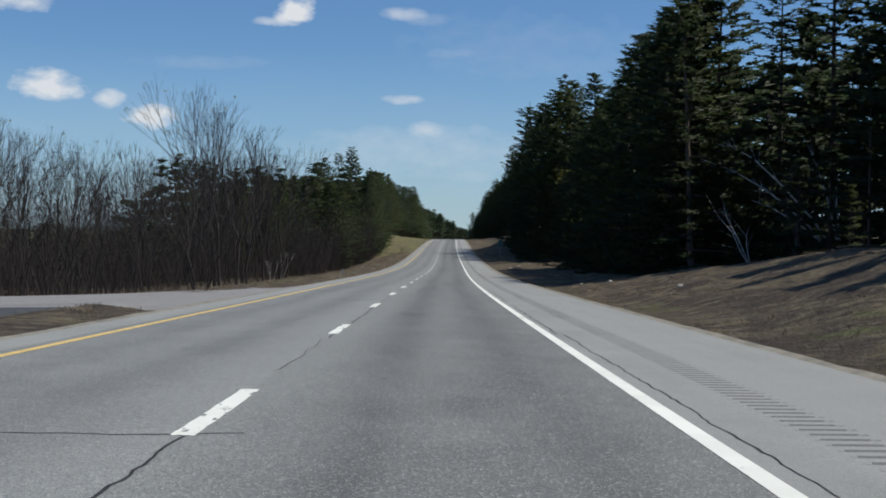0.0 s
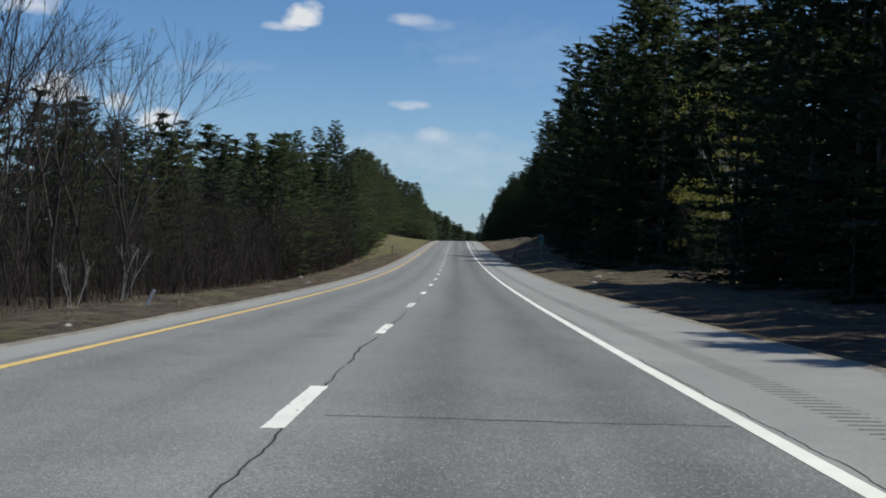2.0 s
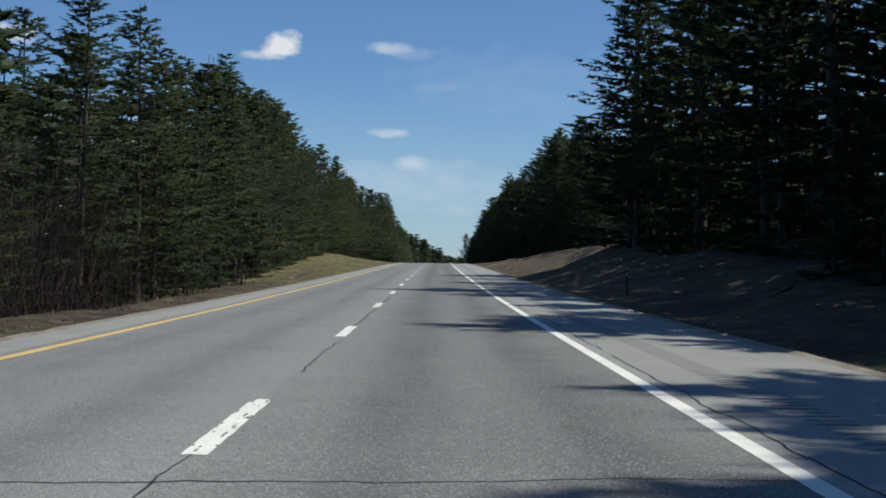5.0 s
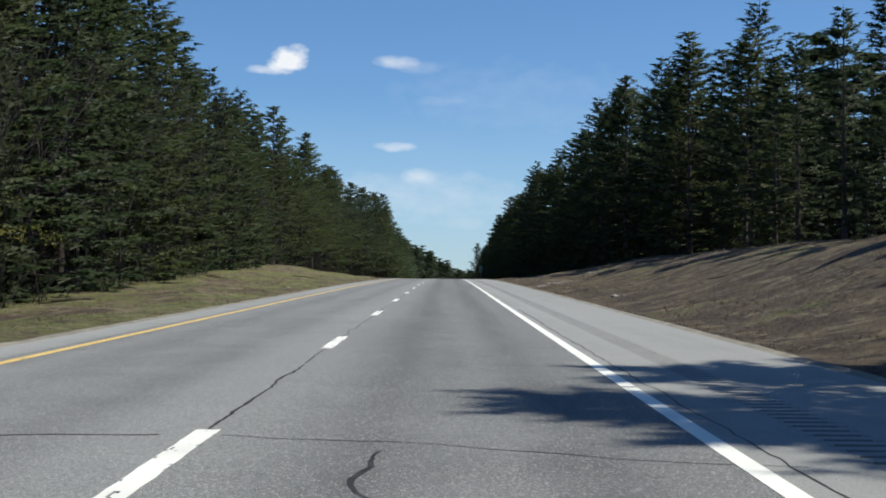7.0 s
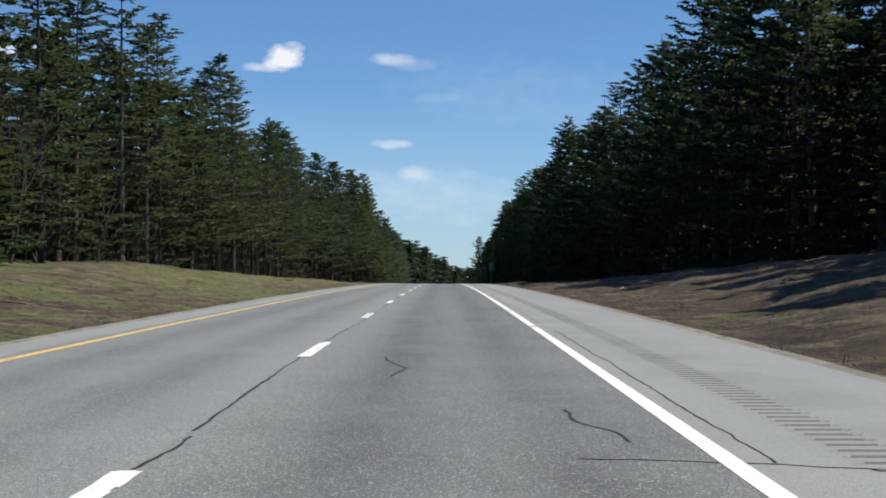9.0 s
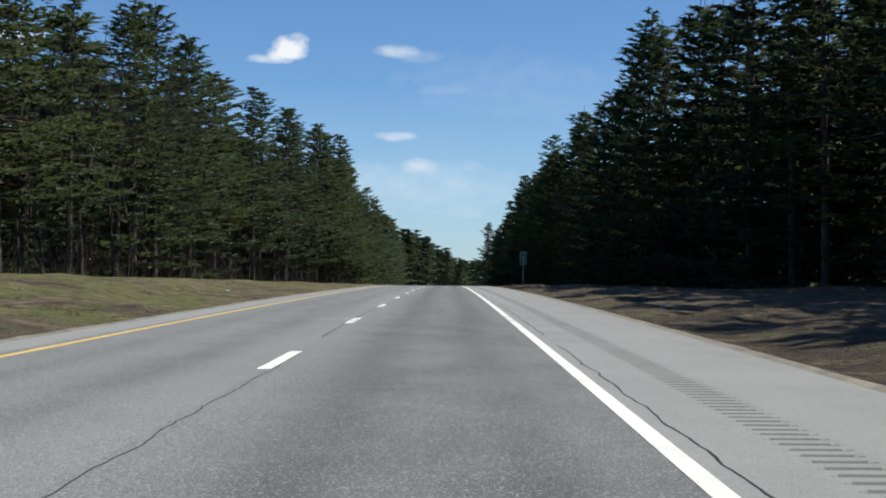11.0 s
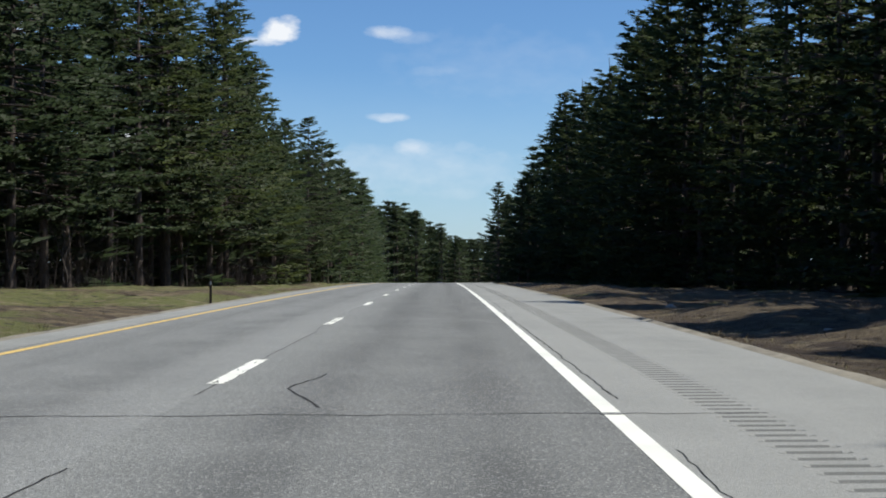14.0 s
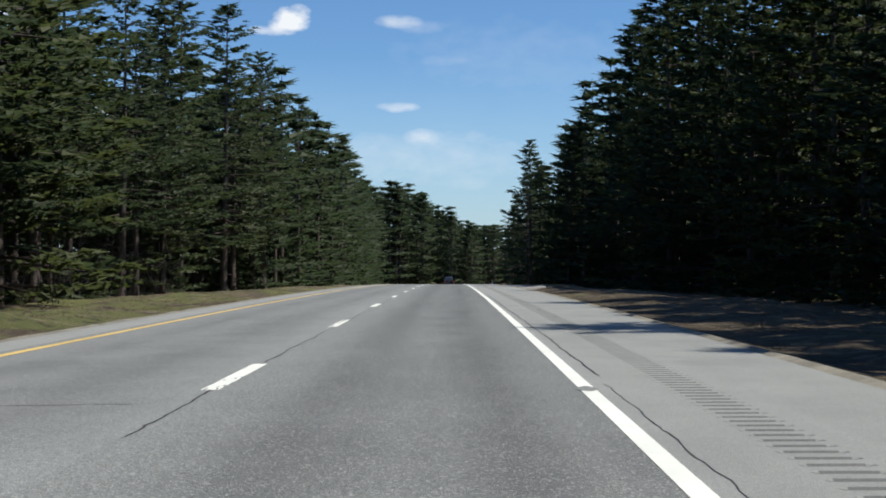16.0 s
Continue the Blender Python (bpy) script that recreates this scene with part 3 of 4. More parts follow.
def bare_meshes(rng, H, spread, depth_=5, buds=0.0, forks=None, r0=None):
    """A leafless broadleaf tree: forking tapered limbs down to twigs."""
    wood, twig, bud = Soup(), Soup(), Soup()

    def grow(p, d, L, r, level):
        q = p + d * L * 0.5 + Vector((rng.uniform(-1, 1), rng.uniform(-1, 1), 0)) * L * 0.06
        e = p + d * L
        last = level == 0
        if last:
            w = d.cross(Vector((rng.uniform(-1, 1), rng.uniform(-1, 1), 0.3))).normalized()
            twig.add([p + w * r, p - w * r, q - w * r * 0.8, q + w * r * 0.8, e], [(0, 1, 2, 3), (3, 2, 4)])
        else:
            (twig if level < 2 else wood).tube([p, q, e], [r, r * 0.8, r * 0.55], 5 if level > 3 else 3)
        if last:
            if rng.random() < buds:
                for _ in range(6):
                    c = e + Vector([rng.uniform(-0.22, 0.22) for _ in range(3)])
                    x = Vector([rng.uniform(-1, 1) for _ in range(3)]).normalized() * 0.07
                    bud.blade(c, c + Vector([rng.uniform(-0.14, 0.14) for _ in range(3)]), x)
            return
        n = rng.choice((2, 2, 3)) if level > 1 else 3
        turn = rng.uniform(0, 6.283)
        for i in range(n):
            w = turn + 6.283 * i / n + rng.uniform(-0.5, 0.5)
            tilt = rng.uniform(0.25, 0.6) * spread * (0.5 if i == 0 else 1.0)
            x = d.cross(Vector((0.2, 0.4, 0.9)) if abs(d.z) < 0.9 else Vector((1, 0, 0))).normalized()
            y = d.cross(x)
            nd = (d * math.cos(tilt) + (x * math.cos(w) + y * math.sin(w)) * math.sin(tilt) + Vector((0, 0, 0.10))).normalized()
            grow(e, nd, L * rng.uniform(0.62, 0.88), r * (0.62 if i else 0.7), level - 1)
        if level > 1:
            for _ in range(2):
                c = p.lerp(e, rng.uniform(0.3, 0.95))
                nd = (d + Vector((rng.uniform(-1, 1), rng.uniform(-1, 1), rng.uniform(-0.1, 0.6)))).normalized()
                w = nd.cross(Vector((rng.uniform(-1, 1), rng.uniform(-1, 1), 0.3))).normalized() * r * 0.3
                m = c + nd * L * 0.3
                twig.add([c + w, c - w, m - w * 0.7, m + w * 0.7, c + nd * L * 0.55 + Vector((0, 0, 0.08 * L))], [(0, 1, 2, 3), (3, 2, 4)])

    first = H * 0.30
    for i in range(forks or 1):
        d = Vector((rng.uniform(-0.3, 0.3), rng.uniform(-0.3, 0.3), 1)).normalized() if forks else Vector((rng.uniform(-0.06, 0.06), rng.uniform(-0.06, 0.06), 1)).normalized()
        grow(Vector((0.12 * i, 0.07 * i, -0.4)), d, first, r0 or 0.0095 * H, depth_)
    return wood, twig, bud


def pine_kind(seed, H, base, spread, tufts, detail=1.0, fat=1.0):
    rng = random.Random(seed)
    a, b = pine_meshes(rng, H, base, spread, tufts, detail=detail, fat=fat)
    return smooth(a.mesh("trunk", PINE_BARK)), b.mesh("crown", NEEDLES), H


PINES = [pine_kind(11, 22, 0.06, 6.2, 17), pine_kind(12, 24, 0.18, 6.8, 17), pine_kind(13, 20, 0.05, 5.6, 17), pine_kind(14, 23, 0.28, 6.8, 17), pine_kind(15, 18, 0.04, 5.4, 17), pine_kind(16, 25, 0.22, 7.0, 17)]
YOUNG = [pine_kind(17, 6, 0.03, 2.2, 13, 1.0, 0.8), pine_kind(18, 8, 0.04, 2.6, 13, 1.0, 0.85)]


def bare_kind(seed, H, spread, wood_mat, depth_=5, buds=0.0, forks=None, r0=None):
    rng = random.Random(seed)
    a, b, c = bare_meshes(rng, H, spread, depth_, buds, forks, r0)
    return smooth(a.mesh("trunk", wood_mat)), b.mesh("twigs", TWIGS), c.mesh("buds", BUDS) if c.f else None, H


BIRCH_BUD = (33, 9, 0.9, BIRCH_BARK, 5, 0.8, 2, 0.06)
BARES = [bare_kind(21, 13, 0.9, GREY_BARK, 7), bare_kind(22, 15, 0.8, GREY_BARK, 7, 0.04), bare_kind(23, 11, 1.0, GREY_BARK, 6), bare_kind(24, 14, 0.8, GREY_BARK, 5, 0.0, 2), bare_kind(25, 8, 1.05, GREY_BARK, 4, 0.0, 3, 0.05), bare_kind(26, 7, 1.0, GREY_BARK, 4, 1.0, 4, 0.045), bare_kind(*BIRCH_BUD)]
BIRCHES = [bare_kind(31, 9, 0.75, BIRCH_BARK, 4, 0.0, 3, 0.06), bare_kind(32, 8, 0.65, BIRCH_BARK, 4, 0.0, 4, 0.05)]


def stand(kind, name, label, category, group, s, u, scale, turn, lean=(0, 0)):
    tree = tagged(new(name), label, category, group)
    tree.matrix_basis = Matrix.Translation(on_ground(s, u, 0.1)) @ pose(0, 0, 0, lean[0], lean[1], turn) @ Matrix.Diagonal((scale, scale, scale, 1))
    part("trunk", kind[0], tree)
    tagged(part("crown" if len(kind) == 3 else "twig_mass", kind[1], tree), kind="stuff")
    if len(kind) == 4 and kind[2]:
        tagged(part("bud_mass", kind[2], tree, "yellow-green spring buds"), kind="stuff")
    return tree


rng = random.Random(5)


def pine(s, u, H, kind=None):
    k = PINES[rng.randrange(len(PINES)) if kind is None else kind]
    stand(k, "pine_tree", "tall dark green white pine at the edge of the woods", "tree", "pines beside the highway", s, u, H / k[2], rng.uniform(0, 360), (rng.uniform(-1.5, 1.5), rng.uniform(-1.5, 1.5)))


def young(s, u, H):
    k = YOUNG[rng.randrange(2)]
    stand(k, "young_pine", "bushy young green pine at the foot of the woods, some added to darken the bank", "tree", "young pines", s, u, H / k[2], rng.uniform(0, 360), (rng.uniform(-3, 3), rng.uniform(-3, 3)))


def bare(s, u, H, kind=None):
    k = BARES[rng.randrange(5) if kind is None else kind]
    stand(k, "bare_tree", "leafless grey broadleaf tree with fine brown twigs", "tree", "bare trees beside the highway", s, u, H / k[3], rng.uniform(0, 360), (rng.uniform(-4, 4), rng.uniform(-4, 4)))


# height of the woods' edge along the road, and of the taller trees behind it
right_top = spline([0, 40, 60, 90, 126, 140, 165, 180, 192, 208, 235, 252, 266, 276, 290, 310, 330, 350, 375, 419, 438, 479, 540, 575, 625, 706, 800, 950], [13, 14, 19, 20, 23.5, 25, 26, 26, 26, 28, 28.5, 24, 20, 13, 10, 11, 14, 18, 21, 24, 25.5, 26.5, 24, 22, 24, 28, 26, 21])
left_top = spline([0, 60, 90, 130, 165, 190, 260, 310, 384, 437, 500, 550, 610, 652, 671, 700, 750, 800, 950], [9.5, 9.5, 10.5, 13, 14.5, 15, 16.5, 20, 18.5, 21.5, 24, 25, 27, 27, 21.5, 24, 27, 27, 22])

s = 6.0
while s < 720:                              # the front row on the right
    if not 141 < s < 168:
        pine(s, right_foot(s) + rng.uniform(0.2, 2.6) + (9.0 if 46 < s < 75 else 3.0 if 100 < s < 184 else 0.0), right_top(s) * rng.uniform(0.76, 1.05) * (1.4 if 46 < s < 75 else 1.0), rng.choice((0, 2, 4, 4, 5)) if s > 100 else rng.choice((0, 2, 4)))
    if rng.random() < 0.45:
        young(s + 2, right_foot(s) + rng.uniform(-0.6, 0.8), rng.uniform(2.5, 6))
    s += rng.uniform(4.4, 7.0) if 180 < s < 400 else rng.uniform(4.2, 6.0)
s = 192.0
while s < 720:                              # and on the left
    pine(s, left_foot(s) - rng.uniform(0.4, 2.8), left_top(s) * rng.uniform(0.72, 1.06), None if s < 350 else rng.choice((0, 1, 3, 5)) if s < 540 else rng.choice((1, 3, 5)))
    if rng.random() < (0.4 if s < 300 else 0.12):
        young(s + 2, left_foot(s) - rng.uniform(-0.6, 0.8), rng.uniform(2.5, 6))
    s += rng.uniform(4.4, 7.0)
s = 35.0
while s < 205:
    bare(s, left_foot(s) - rng.uniform(0, 5), left_top(s) * rng.uniform(0.6, 1.05) * (1.0 if s < 142 else 0.55))
    bare(s + 1.5, left_foot(s) - rng.uniform(5, 16), left_top(s) * rng.uniform(0.9, 1.15) * (1.0 if s < 142 else 0.65))
    s += rng.uniform(3.6, 6.0)
s = 151.0
while s < 200:                              # pines behind the brush
    pine(s, left_foot(s) - rng.uniform(6, 9), rng.uniform(10.5, 13), rng.choice((0, 2, 4)))
    pine(s + 2, left_foot(s) - rng.uniform(11, 16), rng.uniform(13, 16), rng.choice((0, 2, 4)))
    s += rng.uniform(4.5, 6.0)
s = 72.0
while s < 140:                              # pines that shade the bank
    pine(s, right_foot(s) - rng.uniform(1.0, 2.2), rng.uniform(16, 18.5) - (2.5 if s > 110 else 0.0), rng.choice((0, 2, 4)))
    s += rng.uniform(2.8, 3.8)
for s, u, H in ((290, -15.5, 15), (297, -17, 17), (304, -16, 17), (311, -18, 19), (317, -16.5, 18), (324, -18.5, 20), (331, -17.5, 19), (346, -19, 19), (312, -23, 22), (298, -23, 20), (372, -19.4, 16.5), (380, -20, 17.5), (388, -20.6, 17.5), (376, -23, 19), (176, -22, 14), (183, -20, 13.5), (189, -22, 14.5), (196, -19, 14), (203, -20, 15), (211, -18, 14.5)):
    pine(s, u, H, rng.choice((0, 2, 4)))
for a, b in ((76, 139), (170, 226), (520, 660)):    # young pines added over the bank, dark cover standing in for its deep shade
    s = a
    while s < b:
        young(s, right_foot(s) - rng.uniform(0.2, 5.2 if 172 < s < 204 else 3.6 if s < 300 else 1.2), rng.uniform(2.5, 5.5))
        s += rng.uniform(1.6, 2.8) if s < 300 else rng.uniform(3, 5)
# trees that stand out against the sky
for s, u, H in ((80, 27, 24), (72, 31, 26), (64, 30, 26), (56, 31, 26), (68, 36, 27), (86, 25, 21.5), (739, 17.5, 21), (743, 16.6, 18.5), (733, 17.2, 18), (209, 22, 30), (190, 21, 27), (267, 16, 19), (268.5, 15.4, 20.5), (272.5, 15.6, 19), (372, 24.5, 19.5), (400, 25.5, 20), (419, 26.8, 22.5), (438, 26.5, 25), (458, 26.5, 22.5), (479, 27, 26), (546, 19.8, 21.5), (605, 23.5, 26), (617, 20.3, 26.5), (706, 24.5, 30), (737, 15.8, 19.5), (788, 14.8, 23.5), (800, 15, 20)):
    pine(s, u, H)
for s, u, H in ((338, -25, 26), (309, -30, 22), (325, -27, 24), (290, -28, 21), (270, -27, 20), (386, -19.6, 16.5), (437, -26.5, 20), (606, -22.8, 25.5), (622, -20.8, 28), (613, -18.5, 26), (648, -17.5, 25.5), (656, -18.6, 25), (683, -18.5, 22), (352, -18.5, 20), (338, -17.5, 19), (748, -21, 28), (756, -17.8, 25), (802, -19.6, 27)):
    pine(s, u, H)
for s, u, H, k in ((142, -17.5, 14.5, 0), (138.5, -18.6, 13.5, 1), (146, -18.2, 12.5, 2), (130, -17.6, 13.5, 0), (124, -19, 13, 3), (119, -17.4, 14, 2), (134, -24.8, 18.5, 1), (128, -31, 14.5, 3), (120, -36, 13, 2), (112, -38, 12.5, 1), (132, -21, 13.5, 0), (108, -18, 14, 1), (114, -17.6, 15, 0), (98, -18, 11, 3), (150, -24, 12, 2)):
    bare(s, u, H, k)
s = 292.0
while s < 440:                              # brown leafless growth before the pines
    bare(s, left_foot(s) - rng.uniform(-0.5, 1.5), rng.uniform(6, 14) if s < 350 else rng.uniform(5, 10), rng.choice((0, 2, 3, 4)))
    s += rng.uniform(3, 5) if s < 345 else rng.uniform(6, 10)
for s, d, H in ((476, 0.2, 11), (483, 0.8, 14), (489, 0.4, 15), (496, 0.1, 13), (502, 0.5, 15), (509, 0.8, 12), (516, 0.4, 9), (560, 0.2, 8), (576, 0.3, 9), (592, 0.2, 8), (615, 0.1, 9), (636, 0.2, 8)):
    bare(s, left_foot(s) - d, H, rng.choice((0, 2, 3)))
bare(151, 19, 10, 6)
bare(156, 20.5, 9, 6)
for s, d, H in ((172, 0.2, 6.5), (180, 0.1, 6.5), (186, 0.3, 7), (192, 0.1, 6.5), (198, 0.2, 7.5), (204, 0.3, 7), (210, 0.4, 8), (216, 0.1, 7), (222, 0.2, 8), (229, 0.4, 7), (236, 0.3, 6)):
    bare(s, left_foot(s) - d, H, 2 if s % 4 else 4)
for s, u, H, k in ((141, -17.2, 5.2, 0), (131, -16.8, 3.8, 1)):
    stand(BIRCHES[k], "birch_tree", "slender white birch without leaves among the brush", "tree", "birches among the brush", s, u, H / BIRCHES[k][3], 40 * k + s)
# shrubs in bud before the dark pines
for s, u, H in ((166.5, 18.7, 6.5), (164, 19.2, 7), (160, 18.8, 6), (155, 18.2, 6), (162, 21, 7.5), (148, 18.5, 5.5), (158, 17.6, 3.5), (300, -13.5, 4), (100, 18.5, 6)):
    bare(s, u, H, 5)
for s, u, H in ((120, 18.5, 7), (60, 19, 6), (86, 18.4, 6), (186, 19, 7), (250, 17.5, 5), (560, 18.6, 5), (640, 18.8, 6)):
    bare(s, u, H, 4)


def leaning_birch(s, u, tips, thick=1.0):
    """White stems that lean out of the woods towards the road."""
    tree = tagged(new("leaning_birch"), "white birch with bare stems leaning out of the dark pines", "tree")
    tree.location = on_ground(s, u, 0.1)
    r = random.Random(int(s))
    for x, y, z in tips:
        wood = Soup()
        tip = Vector((x, y, z))
        pts = [Vector((0.1 * r.random(), 0.1 * r.random(), 0))]
        for k in (0.25, 0.5, 0.75, 1.0):
            bow = math.sin(k * 3.14) * 0.10 * tip.length
            pts.append(tip * k + Vector((0, 0, bow)) + Vector((r.uniform(-0.08, 0.08), r.uniform(-0.08, 0.08), r.uniform(-0.06, 0.06))))
        wood.tube(pts, [thick * v for v in (0.085, 0.07, 0.055, 0.038, 0.014)], 6)
        for i in range(9):
            a = r.randrange(1, 4)
            c = pts[a].lerp(pts[a + 1], r.random())
            e = (tip.normalized() + Vector([r.uniform(-0.8, 0.8) for _ in range(3)])).normalized()
            wood.tube([c, c + e * r.uniform(0.5, 1.6)], [0.018 * thick, 0.004], 4)
        part("stem", smooth(wood.mesh("stem", BIRCH_BARK)), tree)


leaning_birch(72, 25, ((-8.2, 0.3, 6.0), (-7.0, -0.4, 7.0), (-1.8, 0.3, 6.6), (-0.4, 0.0, 4.6), (-5.2, 0.6, 3.6)))
leaning_birch(69, 19, ((-2.1, 0.2, 3.3), (-1.3, 0.5, 3.0), (-0.5, -0.3, 2.2)), 0.4)
leaning_birch(86, 18, ((-0.8, 0.2, 4.2), (-0.3, -0.4, 4.6), (0.3, 0.3, 4.0), (-1.2, 0.1, 3.2)), 0.4)

# ---------------------------------------------------------------- the woods behind


def cloud_of(trees, name, mats, label):
    """Many trees joined: (template, station, side, height, turn)."""
    for key, mat in mats.items():
        V, F, N, n = [], [], [], 0
        for tpl, s, u, H, w in trees:
            if key not in tpl:
                continue
            v, f = tpl[key]
            k = H / tpl["H"]
            c, d = math.cos(w) * k, math.sin(w) * k
            p = on_ground(s, u, 0.2)
            V.append(np.stack([v[:, 0] * c - v[:, 1] * d + p.x, v[:, 0] * d + v[:, 1] * c + p.y, v[:, 2] * k + p.z], 1))
            if key == "crowns":
                m = tpl["lit"]
                a, b = math.cos(w), math.sin(w)
                N.append(np.stack([m[:, 0] * a - m[:, 1] * b, m[:, 0] * b + m[:, 1] * a, m[:, 2]], 1))
            F.append(f + n)
            n += len(v)
        if V:
            me = bpy.data.meshes.new(name)
            V, F = np.concatenate(V), np.concatenate(F)
            me.vertices.add(len(V))
            me.vertices.foreach_set("co", V.astype(np.float32).ravel())
            me.loops.add(F.size)
            me.loops.foreach_set("vertex_index", F.astype(np.int32).ravel())
            me.polygons.add(len(F))
            me.polygons.foreach_set("loop_start", np.arange(0, F.size, F.shape[1], dtype=np.int32))
            me.update(calc_edges=True)
            me.materials.append(mat)
            if N:
                smooth(me)
                me.normals_split_custom_set_from_vertices(np.concatenate(N).tolist())
            tagged(new(name + "_" + key, me), label, "woods", kind="stuff")


def template(trunk, crown, H):
    def tri(soup):
        out = []
        for f in soup.f:
            out.extend([(f[0], f[i], f[i + 1]) for i in range(1, len(f) - 1)])
        return np.array([tuple(v) for v in soup.v]), np.array(out, dtype=np.int64)
    return {"trunks": tri(trunk), "crowns": tri(crown), "lit": np.array([tuple(n) for n in crown.n]), "H": H}


def back_pine(seed, H, base, spread):
    r = random.Random(seed)
    t, c = pine_meshes(r, H, base, spread, 4, 4, 0.62, 3.6, 2.5, 3)
    t2 = Soup()
    t2.tube([Vector((0, 0, -0.5)), Vector((0, 0, H * 0.5)), Vector((0, 0, H))], [0.0125 * H, 0.008 * H, 0.02], 4)
    return template(t2, c, H)


def far_pine(seed, H, base, spread):
    t, c = pine_meshes(random.Random(seed), H, base, spread, 6, 4, 0.9, 2.4, 2.0, 3)
    t2 = Soup()
    t2.tube([Vector((0, 0, -0.5)), Vector((0, 0, H * 0.5)), Vector((0, 0, H))], [0.0125 * H, 0.008 * H, 0.02], 4)
    return template(t2, c, H)


FAR = [far_pine(45, 21, 0.08, 5.0), far_pine(46, 24, 0.12, 5.2), far_pine(47, 19, 0.05, 4.6)]
def deep_pine(seed, H):
    t, c = pine_meshes(random.Random(seed), H, 0.1, 6.0, 3, 4, 0.5, 5.5, 4.4, 2)
    t2 = Soup()
    t2.tube([Vector((0, 0, -0.5)), Vector((0, 0, H))], [0.012 * H, 0.02], 4)
    return template(t2, c, H)


DEEP = [deep_pine(48, 21), deep_pine(49, 19)]
BACK = [back_pine(41, 21, 0.05, 5.2), back_pine(42, 23, 0.08, 5.6), back_pine(43, 19, 0.03, 5.0), back_pine(44, 20, 0.02, 6.0)]
r_ = random.Random(8)
trees = []
s = -10.0
while s < 900:
    for row in range(2):
        u = right_foot(s) + (5.0 if not 44 < s < 75 else 11.0) + row * 6.0 + r_.uniform(-1.5, 1.5)
        trees.append((r_.choice(BACK), s + r_.uniform(-2, 2), u, right_top(s) * r_.uniform(0.75, 1.0) * (0.95 if row else 0.78) * (0.5 if 138 < s < 168 else 1.0), r_.uniform(0, 6.28)))
        if s > 150:
            near = 4.5 if s > 300 else 7.5 if s > 190 else 11.0
            u = left_foot(s) - near - row * 6.0 + r_.uniform(-1.5, 1.5)
            trees.append((r_.choice(FAR if s < 240 else BACK), s + r_.uniform(-2, 2), u, left_top(s) * r_.uniform(0.75, 1.0) * (1.0 if row else 0.86) * (1.0 if s > 320 else 1 + 0.15 * row), r_.uniform(0, 6.28)))
        else:
            trees.append((r_.choice(FAR), s + r_.uniform(-2, 2), left_foot(s) - 9 - row * 6 + r_.uniform(-2, 2), r_.uniform(3.5, 6.5), r_.uniform(0, 6.28)))
            u = left_foot(s) - 22 - row * 8 + r_.uniform(-3, 3)
            trees.append((r_.choice(FAR), s + r_.uniform(-2, 2), u, r_.uniform(5, 8), r_.uniform(0, 6.28)))
    for side, foot in ((1, right_foot(s)), (-1, left_foot(s))):
        if side > 0 or s > 185:
            if side > 0 or s < 300:
                trees.append((BACK[3], s + r_.uniform(-2, 2), foot + side * r_.uniform(2, 7), r_.uniform(4, 8), r_.uniform(0, 6.28)))
            trees.append((BACK[3], s + r_.uniform(-2, 2), foot + side * r_.uniform(8, 16), r_.uniform(6, 10), r_.uniform(0, 6.28)))
            trees.append((r_.choice(BACK), s + r_.uniform(-2, 2), foot + side * r_.uniform(18, 24), (right_top(s) if side > 0 else left_top(s)) * 0.85 * (0.5 if side > 0 and 138 < s < 168 else 1.0), r_.uniform(0, 6.28)))
            if side < 0 and s > 380:
                trees.append((BACK[3], s + r_.uniform(-2, 2), foot - r_.uniform(12, 24), r_.uniform(6, 10), r_.uniform(0, 6.28)))
            if s > 720:
                trees.append((r_.choice(FAR), s + r_.uniform(-2, 2), foot + side * r_.uniform(0, 3), (right_top(s) if side > 0 else left_top(s)) * r_.uniform(0.75, 1), r_.uniform(0, 6.28)))
    for row in range(2):                    # the depth of the woods
        for side, foot, top in ((1, right_foot(s), right_top(s)), (-1, left_foot(s), left_top(s) if s > 185 else 8)):
            trees.append((r_.choice(DEEP), s + r_.uniform(-3, 3), foot + side * (26 + row * 8 + r_.uniform(-3, 3)), top * r_.uniform(0.7, 0.95), r_.uniform(0, 6.28)))
    s += 6.6
# the wooded rise that closes the view past the crest
for i in range(420):
    x = r_.uniform(-110, 90)
    s = r_.uniform(1060, 1300)
    top = 30 if x < -4 else max(13, 30 - (x + 4) * 0.68)
    trees.append((r_.choice(FAR), s, x - road_x(s), r_.uniform(0.75, 1.0) * top - ground_z(s, x - road_x(s)), r_.uniform(0, 6.28)))
cloud_of(trees, "woods", {"trunks": PINE_BARK, "crowns": NEEDLES}, "dense dark pine woods behind the first trees")

# ---------------------------------------------------------------- brush under the trees
brush = Soup()
r_ = random.Random(17)


